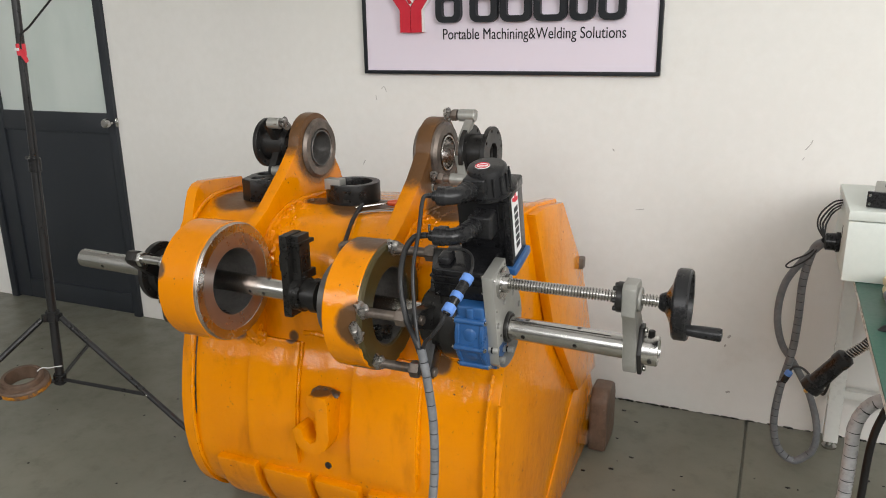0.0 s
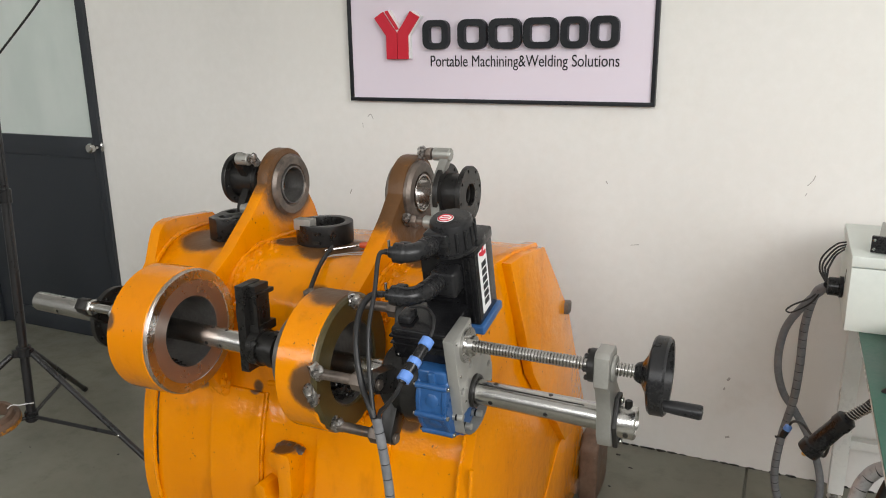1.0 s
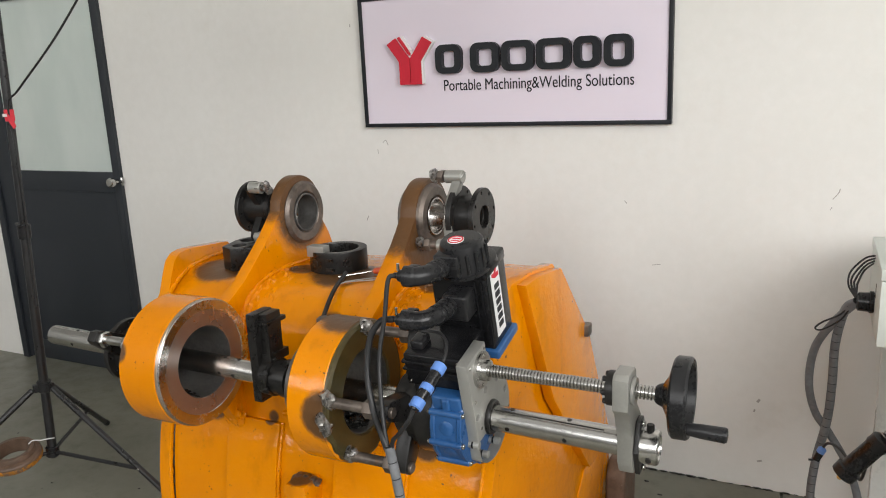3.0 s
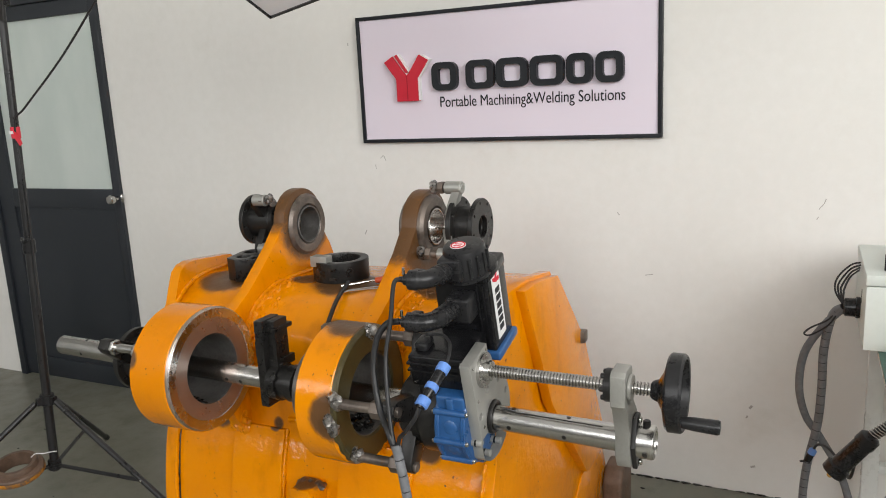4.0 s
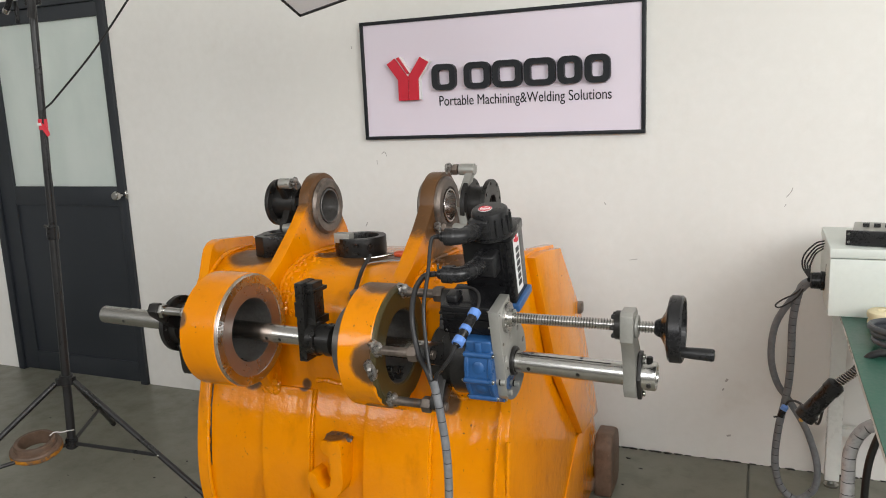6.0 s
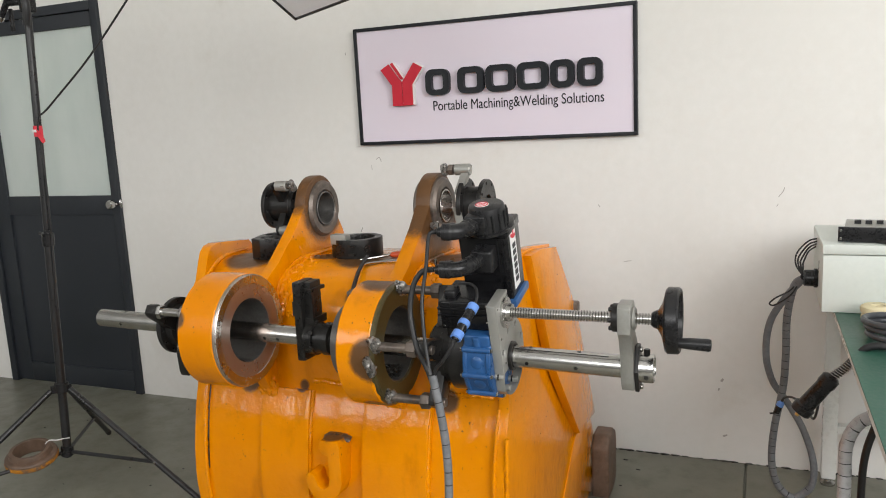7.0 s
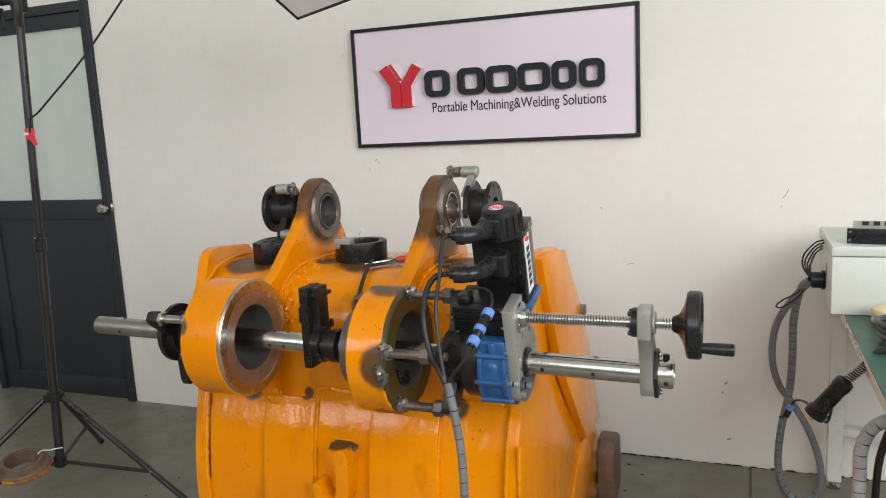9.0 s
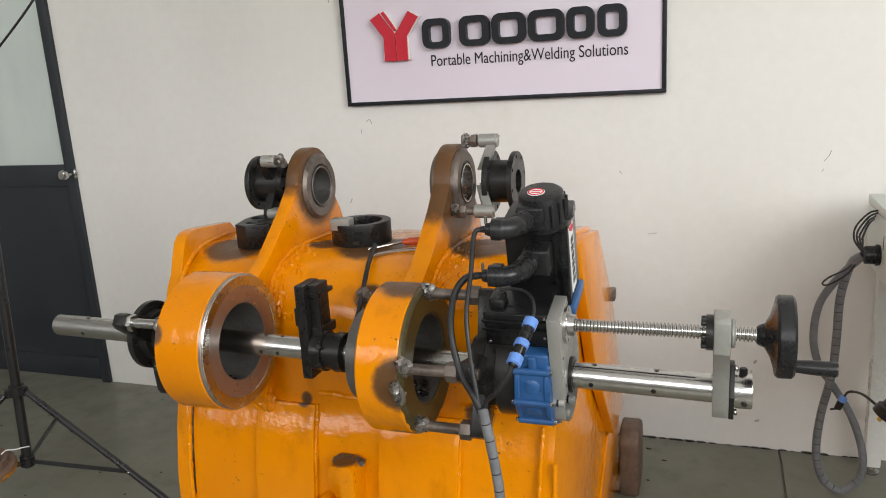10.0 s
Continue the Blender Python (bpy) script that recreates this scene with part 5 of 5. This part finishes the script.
def cabinet():
    b = thing("control_box", (2.1, -0.36, 0.771), "pale grey-green steel control box standing on the green bench", "control box")
    x0, x1, y0, y1 = 1.812, 2.40, -0.56, -0.165
    part("body", rounded(bmesh.new(), x0, x1, y0, y1, 0.7705, 0.944, 0.003, 2), MACHINE_WHITE, b)
    part("lid", rounded(bmesh.new(), x0 - 0.002, x1 + 0.002, y0 - 0.002, y1 + 0.002, 0.9465, 0.976, 0.004, 2), MACHINE_WHITE, b)
    g = part("cable_gland", lathe(bmesh.new(), (x0 + 0.002, -0.375, 0.835), (1.7, -0.375, 0.835), [(0, 0), (0, 0.030), (0.012, 0.031), (0.014, 0.027), (0.040, 0.026), (0.044, 0.02), (0.044, 0)], 14), BLACK_PLASTIC, b, "black cable gland")
    # thin dark bar stands for the shade in the slot
    slot = boxed(x0 - 0.0012, x0 + 0.002, -0.42, -0.416, 0.86, 0.90)
    part("slot", slot, SWARF_AND_SHADE, b)
    p = thing("rack_panel", (2.05, -0.43, 0.977), "black rack panel with keys, lying on the box", "instrument")
    m = Matrix.Translation((2.03, -0.47, 0.979)) @ Matrix.Rotation(radians(-7), 4, "Z")
    part("front", boxed(-0.17, 0.2, -0.07, -0.055, 0.0, 0.044, m=m), BLACK_PLASTIC, p, bev=0.002)
    part("tray", boxed(-0.155, 0.2, -0.055, 0.16, 0.001, 0.036, m=m), ALU, p, bev=0.002)
    for k in range(9):
        part("key", boxed(-0.13 + 0.03 * k, -0.112 + 0.03 * k, 0.06, 0.08, 0.036, 0.047, m=m), BLACK_PLASTIC, p)
    for z in (0.010, 0.034):
        a = m @ Vector((-0.162, -0.072, z))
        part("rack_screw", rod(bmesh.new(), a, a + Vector((0, 0.004, 0)), 0.004, 10), CHROME, p)
    foam = thing("foam_roll", (1.950, -0.645, 0.7705), "two cream foam rings stacked on the green bench mat", "foam roll")
    for z, r in ((0.7705, 0.044), (0.795, 0.046)):
        part("foam_ring", lathe(bmesh.new(), (1.950, -0.645, z), (1.950, -0.645, z + 0.024), [(0, 0.018), (0, r - 0.008), (0.004, r - 0.002), (0.012, r), (0.020, r - 0.002), (0.024, r - 0.008), (0.024, 0.018), (0, 0.018)], 32), CREAM, foam)
    # lead from the panel over the box's edge
    lead = thing("panel_lead", (2.0, -0.56, 0.98), "black lead running off the rack panel over the box", "cable")
    part("cable", tube(bmesh.new(), [(1.93, -0.47, 0.985), (1.955, -0.53, 0.984), (1.985, -0.562, 0.980), (2.02, -0.575, 0.94), (2.06, -0.60, 0.86), (2.12, -0.66, 0.784), (2.25, -0.72, 0.778)], 0.0055, 10, 8), RUBBER, lead)
    coil = thing("cable_coil", (1.985, -0.825, 0.7705), "coiled dark grey cable lying on the green bench mat", "cable")
    turns = [(1.985 + (0.085 + 0.006 * math.sin(k * 0.9)) * math.cos(k * math.pi / 6), -0.825 + (0.085 + 0.006 * math.sin(k * 0.9)) * math.sin(k * math.pi / 6), 0.780 + 0.0165 * k / 12) for k in range(37)]
    part("cable", tube(bmesh.new(), turns, 0.0085, 10, 4), SLEEVE_DARK, coil)


bench()
cabinet()


def bench_cables():
    loop = [(1.772, -0.375, 0.835), (1.745, -0.35, 0.80), (1.728, -0.31, 0.683), (1.728, -0.29, 0.547), (1.722, -0.285, 0.426), (1.698, -0.28, 0.277), (1.692, -0.28, 0.148), (1.716, -0.28, 0.058), (1.770, -0.28, 0.022), (1.818, -0.28, 0.066), (1.826, -0.275, 0.154), (1.790, -0.265, 0.273), (1.731, -0.262, 0.376), (1.688, -0.262, 0.441), (1.666, -0.27, 0.538), (1.676, -0.29, 0.658), (1.722, -0.33, 0.758), (1.768, -0.37, 0.828)]
    sleeve("looped_hose", loop[:10], 0.0125, "grey spiral-wrapped hose looping down from the control box", pitch=0.026)
    t = thing("grey_hose", loop[9], "plain grey hose looping back up to the control box", "hose")
    bm = bmesh.new()
    tube(bm, loop[8:], 0.0118, 12, 8)
    part("hose", bm, SLEEVE, t)
    # thin black loops beside the box
    w = thing("thin_black_wires", (1.80, -0.36, 0.84), "bundle of thin black wires looping beside the control box", "wire")
    for k in range(4):
        s = 0.012 * k
        bm = bmesh.new()
        tube(bm, [(1.813, -0.32 + 0.02 * k, 0.955 - s), (1.785, -0.33, 0.948 - s), (1.752 + 0.5 * s, -0.345, 0.912 - s), (1.748 + 0.6 * s, -0.355, 0.875), (1.768, -0.37, 0.842)], 0.0028, 6, 8)
        part("wire", bm, RUBBER, w)
    bm = bmesh.new()
    tube(bm, [(1.765, -0.37, 0.838), (1.735, -0.36, 0.79), (1.690, -0.35, 0.758), (1.672, -0.35, 0.738), (1.690, -0.35, 0.735), (1.735, -0.36, 0.772), (1.76, -0.37, 0.82)], 0.0026, 6, 8)
    part("wire", bm, RUBBER, w)
    # heavy plug hanging off the bench's edge
    p, q = Vector((1.741, -0.918, 0.585)), Vector((1.818, -0.925, 0.694))
    h = thing("cable_plug", tuple(p), "heavy black cable plug hanging over the bench edge", "cable plug")
    n = (q - p).length
    part("body", lathe(bmesh.new(), p, q, [(0, 0), (0, 0.016), (0.003, 0.027), (0.024, 0.028), (0.028, 0.0225), (0.10, 0.0215), (0.105, 0.024), (n - 0.008, 0.023), (n - 0.002, 0.016), (n, 0)], 20), BLACK_PLASTIC, h)
    part("tip", rod(bmesh.new(), p - (q - p).normalized() * 0.012, p, 0.006, 14), plain("brass", (0.6, 0.38, 0.12), 0.3, 0.9), h, "brass tip")
    d, u, v = frame_of(p, q)
    bm = bmesh.new()
    coil = [tuple(q + (Vector((1.868, -0.93, 0.742)) - q) * (k / 72) + (u * math.cos(k * 0.9) + v * math.sin(k * 0.9)) * 0.012) for k in range(73)]
    tube(bm, coil, 0.0017, 5, 1)
    part("spring", bm, STEEL, h, "coiled wire spring")
    bm = bmesh.new()
    tube(bm, [tuple(q), (1.845, -0.928, 0.722), (1.868, -0.93, 0.752), (1.90, -0.935, 0.782), (1.97, -0.94, 0.785), (2.15, -0.90, 0.782)], 0.0095, 12, 10)
    part("cable", bm, RUBBER, h)
    # small blue plug on its own wire
    s = thing("small_plug", (1.69, -0.62, 0.47), "small black and blue plug hanging on a thin wire", "cable plug")
    bm = bmesh.new()
    tube(bm, [(1.706, -0.62, 0.497), (1.718, -0.63, 0.518), (1.740, -0.68, 0.535), (1.765, -0.76, 0.538), (1.782, -0.85, 0.545), (1.790, -0.92, 0.640)], 0.0035, 8, 8)
    part("wire", bm, RUBBER, s)
    a, b = Vector((1.693, -0.62, 0.462)), Vector((1.709, -0.62, 0.502))
    part("plug_body", lathe(bmesh.new(), a, b, [(0, 0), (0, 0.009), (0.022, 0.010), (0.026, 0.008), (0.026, 0)], 14), BLACK_PLASTIC, s)
    part("plug_ring", lathe(bmesh.new(), a, b, [(0.024, 0), (0.024, 0.0105), (0.036, 0.0105), (0.042, 0.004), (0.042, 0)], 14), BLUE_CAP, s, "blue ring")
    bm = bmesh.new()
    tube(bm, [(1.675, -0.62, 0.458), (1.688, -0.62, 0.461), (1.696, -0.62, 0.465)], 0.003, 6, 4)
    part("lead", bm, RUBBER, s)
    sleeve("bench_hose", [(2.20, -0.98, 0.786), (2.02, -0.98, 0.75), (1.93, -0.965, 0.63), (1.877, -0.95, 0.580), (1.852, -0.95, 0.520), (1.850, -0.955, 0.44), (1.848, -0.965, 0.34), (1.84, -0.98, 0.16), (1.86, -1.02, 0.03), (1.98, -1.12, 0.019), (2.3, -1.2, 0.019)], 0.0165, "pale grey spiral-wrapped hose hanging off the bench", pitch=0.030, wrap=PALE_SLEEVE)
    t = thing("black_power_cable", (1.9, -0.9, 0.02), "black power cable hanging down beside the bench", "cable")
    bm = bmesh.new()
    tube(bm, [(2.10, -0.88, 0.782), (1.98, -0.885, 0.74), (1.925, -0.89, 0.56), (1.90, -0.90, 0.46), (1.895, -0.90, 0.30), (1.89, -0.91, 0.12), (1.93, -0.95, 0.014), (2.1, -1.0, 0.012)], 0.0095, 12, 8)
    part("cable", bm, RUBBER, t)


bench_cables()


# ---- light stand, its weight and the softbox ----
def light_stand():
    s = thing("light_stand", (-0.895, -0.97, 0.0), "black folding light stand with a red tape tag", "light stand")
    foot, head = Vector((-0.893, -0.982, 0.15)), Vector((-0.797, -0.968, 1.90))

    def on(z):
        return foot + (head - foot) * ((z - foot.z) / (head.z - foot.z))
    part("lower_tube", rod(bmesh.new(), foot, on(1.035), 0.0165, 20), STAND_BLACK, s)
    part("upper_tube", rod(bmesh.new(), on(1.0), on(1.86), 0.0135, 20), STAND_BLACK, s)
    for z, r, n in ((1.0, 0.022, 0.05), (0.420, 0.026, 0.040), (0.155, 0.024, 0.04)):
        part("collar", rod(bmesh.new(), on(z), on(z + n), r, 20, 0.003), BLACK_PLASTIC, s)
    part("clamp_knob", rod(bmesh.new(), on(1.045) + Vector((-0.065, 0.02, 0)), on(1.045), 0.0065, 12), BLACK_PLASTIC, s)
    for ang, reach in ((5, 0.62), (122, 0.575), (247, 0.632)):
        d = Vector((math.cos(radians(ang)), math.sin(radians(ang)), 0))
        top = on(0.435) + d * 0.04
        end = Vector((foot.x, foot.y, 0)) + d * reach + Vector((0, 0, 0.012))
        mid = top + (end - top) * 0.64
        leg = part("leg", rod(bmesh.new(), top, end, 0.011, 14), STAND_BLACK, s)
        part("rubber_foot", rod(bmesh.new(), end - (end - top).normalized() * 0.03, end + (end - top).normalized() * 0.004, 0.0125, 12, 0.004), RUBBER, leg)
        part("brace", rod(bmesh.new(), on(0.172) + d * 0.02, mid, 0.0075, 10), STAND_BLACK, s)
        part("rivet", rod(bmesh.new(), mid + Vector((0, -0.012, 0)), mid + Vector((0, 0.012, 0)), 0.006, 10), CHROME, s)
        side = Vector((-d.y, d.x, 0))
        part("hinge", boxed(-0.012, 0.012, -0.006, 0.026, -0.014, 0.014, m=Matrix.Translation(on(0.438) + d * 0.012) @ Matrix((side, d, (0, 0, 1))).transposed().to_4x4()), BLACK_PLASTIC, s, bev=0.002)
    # head bracket with lever and cable bunch
    hd = bmesh.new()
    rounded(hd, head.x - 0.022, head.x + 0.026, head.y - 0.02, head.y + 0.02, 1.845, 1.95, 0.008)
    k = part("bracket", hd, BLACK_PLASTIC, s, "black clamp bracket")
    part("lever", rod(bmesh.new(), (head.x - 0.115, head.y - 0.015, 1.842), (head.x - 0.055, head.y - 0.02, 1.915), 0.011, 14), BLACK_PLASTIC, k)
    part("lever_tip", rod(bmesh.new(), (head.x - 0.126, head.y - 0.015, 1.829), (head.x - 0.115, head.y - 0.015, 1.842), 0.012, 14), CHROME, k)
    part("pin", rod(bmesh.new(), (head.x - 0.085, head.y - 0.015, 1.886), (head.x, head.y, 1.886), 0.012, 14), BLACK_PLASTIC, k)
    part("wing", boxed(head.x - 0.10, head.x - 0.084, head.y, head.y + 0.01, 1.79, 1.87), BLACK_PLASTIC, k, bev=0.004)
    part("boom", rod(bmesh.new(), (head.x, head.y - 0.01, 1.935), (0.46, -1.33, 2.06), 0.012, 14), STAND_BLACK, s, "thin black boom")
    # tape tag and the cable that runs up to the softbox
    tg = on(1.43)
    part("tape", lathe(bmesh.new(), tg - Vector((0, 0, 0.022)), tg + Vector((0, 0, 0.04)), [(0, 0.0137), (0.001, 0.0155), (0.038, 0.0158), (0.040, 0.0137)], 20), TAPE_RED, s, "red tape wound round the tube")
    part("tape_tail", slab(bmesh.new(), [(tg.x + 0.01, 1.435), (tg.x + 0.035, 1.42), (tg.x + 0.048, 1.39), (tg.x + 0.034, 1.383), (tg.x + 0.016, 1.405)], (tg.y - 0.017, tg.y - 0.015), to=lambda a, b, c: Vector((a, c, b))), TAPE_RED, s, "loose red tape end")
    for j in range(3):
        part("tape_mark", boxed(tg.x - 0.012 + 0.008 * j, tg.x - 0.007 + 0.008 * j, tg.y - 0.0175, tg.y - 0.0150, 1.424, 1.434), LABEL_WHITE, s)
    bm = bmesh.new()
    tube(bm, [tuple(on(0.75) + Vector((0.018, -0.004, 0))), tuple(on(1.1) + Vector((0.024, -0.004, 0))), tuple(on(1.30) + Vector((0.020, -0.006, 0))), tuple(on(1.46) + Vector((0.014, -0.01, 0))), (-0.745, -0.975, 1.515), (-0.53, -0.97, 1.675), (-0.30, -0.97, 1.876), (-0.12, -1.03, 1.985), (0.2, -1.25, 2.03), (0.42, -1.33, 2.05)], 0.0035, 8, 10)
    part("power_cable", bm, RUBBER, s)
    bm = bmesh.new()
    tube(bm, [(head.x + 0.02, head.y - 0.03, 1.80), (head.x + 0.035, head.y - 0.035, 1.86), (head.x + 0.02, head.y - 0.03, 1.93), (head.x + 0.03, head.y - 0.02, 1.99)], 0.014, 10, 8)
    part("cable_bunch", bm, RUBBER, s)
    # worn bush tied to the stand, lying over its braces
    w = thing("worn_bush", (-0.96, -1.085, 0.165), "worn rusty bush with yellow paint, tied to the stand", "bush")
    c = Vector((-0.960, -1.088, 0.200))
    tilt = Vector((0.10, -0.16, 1)).normalized()
    part("ring_body", lathe(bmesh.new(), c - tilt * 0.030, c + tilt * 0.05, [(0, 0.058), (0, 0.088), (0.006, 0.093), (0.026, 0.094), (0.032, 0.090), (0.036, 0.078), (0.048, 0.076), (0.054, 0.073), (0.054, 0.060), (0.03, 0.056), (0, 0.058)], 40), RUST, w, "brown rusty ring")
    part("paint_band", lathe(bmesh.new(), c - tilt * 0.030, c + tilt * 0.05, [(0.002, 0.090), (0.006, 0.0945), (0.018, 0.0952), (0.021, 0.0938)], 40), WORN_YELLOW, w, "worn yellow paint band")
    bm = bmesh.new()
    tube(bm, [(-0.93, -1.045, 0.226), (-0.915, -1.035, 0.238), (-0.90, -1.015, 0.232), (-0.878, -1.004, 0.236), (-0.872, -0.98, 0.230)], 0.0022, 6, 6)
    part("tie_wire", bm, LABEL_WHITE, w, "white tie wire")


def softbox():
    c = Vector((0.372, -1.063, 1.703))
    e1, e2 = Vector((-0.265, -0.80, 0.538)).normalized(), Vector((0.967, -0.21, 0.144)).normalized()
    e1 = (e1 - e2 * e1.dot(e2)).normalized()
    n = e1.cross(e2)
    n = n if n.z > 0 else -n
    a = 0.60
    s = thing("softbox", tuple(c + (e1 + e2) * a / 2 + n * 0.05), "white fabric softbox with black edge hung from the boom", "softbox")
    m = Matrix((e1, e2, n)).transposed().to_4x4()
    m.translation = c
    bm = bmesh.new()
    box(bm, 0.006, a - 0.006, 0.006, a - 0.006, 0.004, 0.008, m=m)
    part("diffuser", bm, CLOTH_WHITE, s, "white diffuser cloth")
    for q in ((0, a, 0, 0.006), (0, a, a - 0.006, a), (0, 0.006, 0.006, a - 0.006), (a - 0.006, a, 0.006, a - 0.006)):
        part("edge_strip", boxed(q[0], q[1], q[2], q[3], -0.001, 0.035, m=m), STAND_BLACK, s, "black edge strip", bev=0.001)
    bm = bmesh.new()
    lo = [bm.verts.new(m @ Vector((x, y, 0.03))) for x, y in ((0.003, 0.003), (a - 0.003, 0.003), (a - 0.003, a - 0.003), (0.003, a - 0.003))]
    hi = [bm.verts.new(m @ Vector((x, y, 0.24))) for x, y in ((0.22, 0.22), (a - 0.22, 0.22), (a - 0.22, a - 0.22), (0.22, a - 0.22))]
    for i in range(4):
        bm.faces.new((lo[i], lo[(i + 1) % 4], hi[(i + 1) % 4], hi[i]))
    bm.faces.new(hi)
    part("hood", bm, STAND_BLACK, s, "black fabric hood")
    top = m @ Vector((a / 2, a / 2, 0.24))
    part("mount", rod(bmesh.new(), top, top + n * 0.10, 0.03, 18), BLACK_PLASTIC, s)
    part("mount_arm", rod(bmesh.new(), top + n * 0.09, Vector((0.46, -1.33, 2.06)), 0.012, 12), STAND_BLACK, s)


light_stand()
softbox()
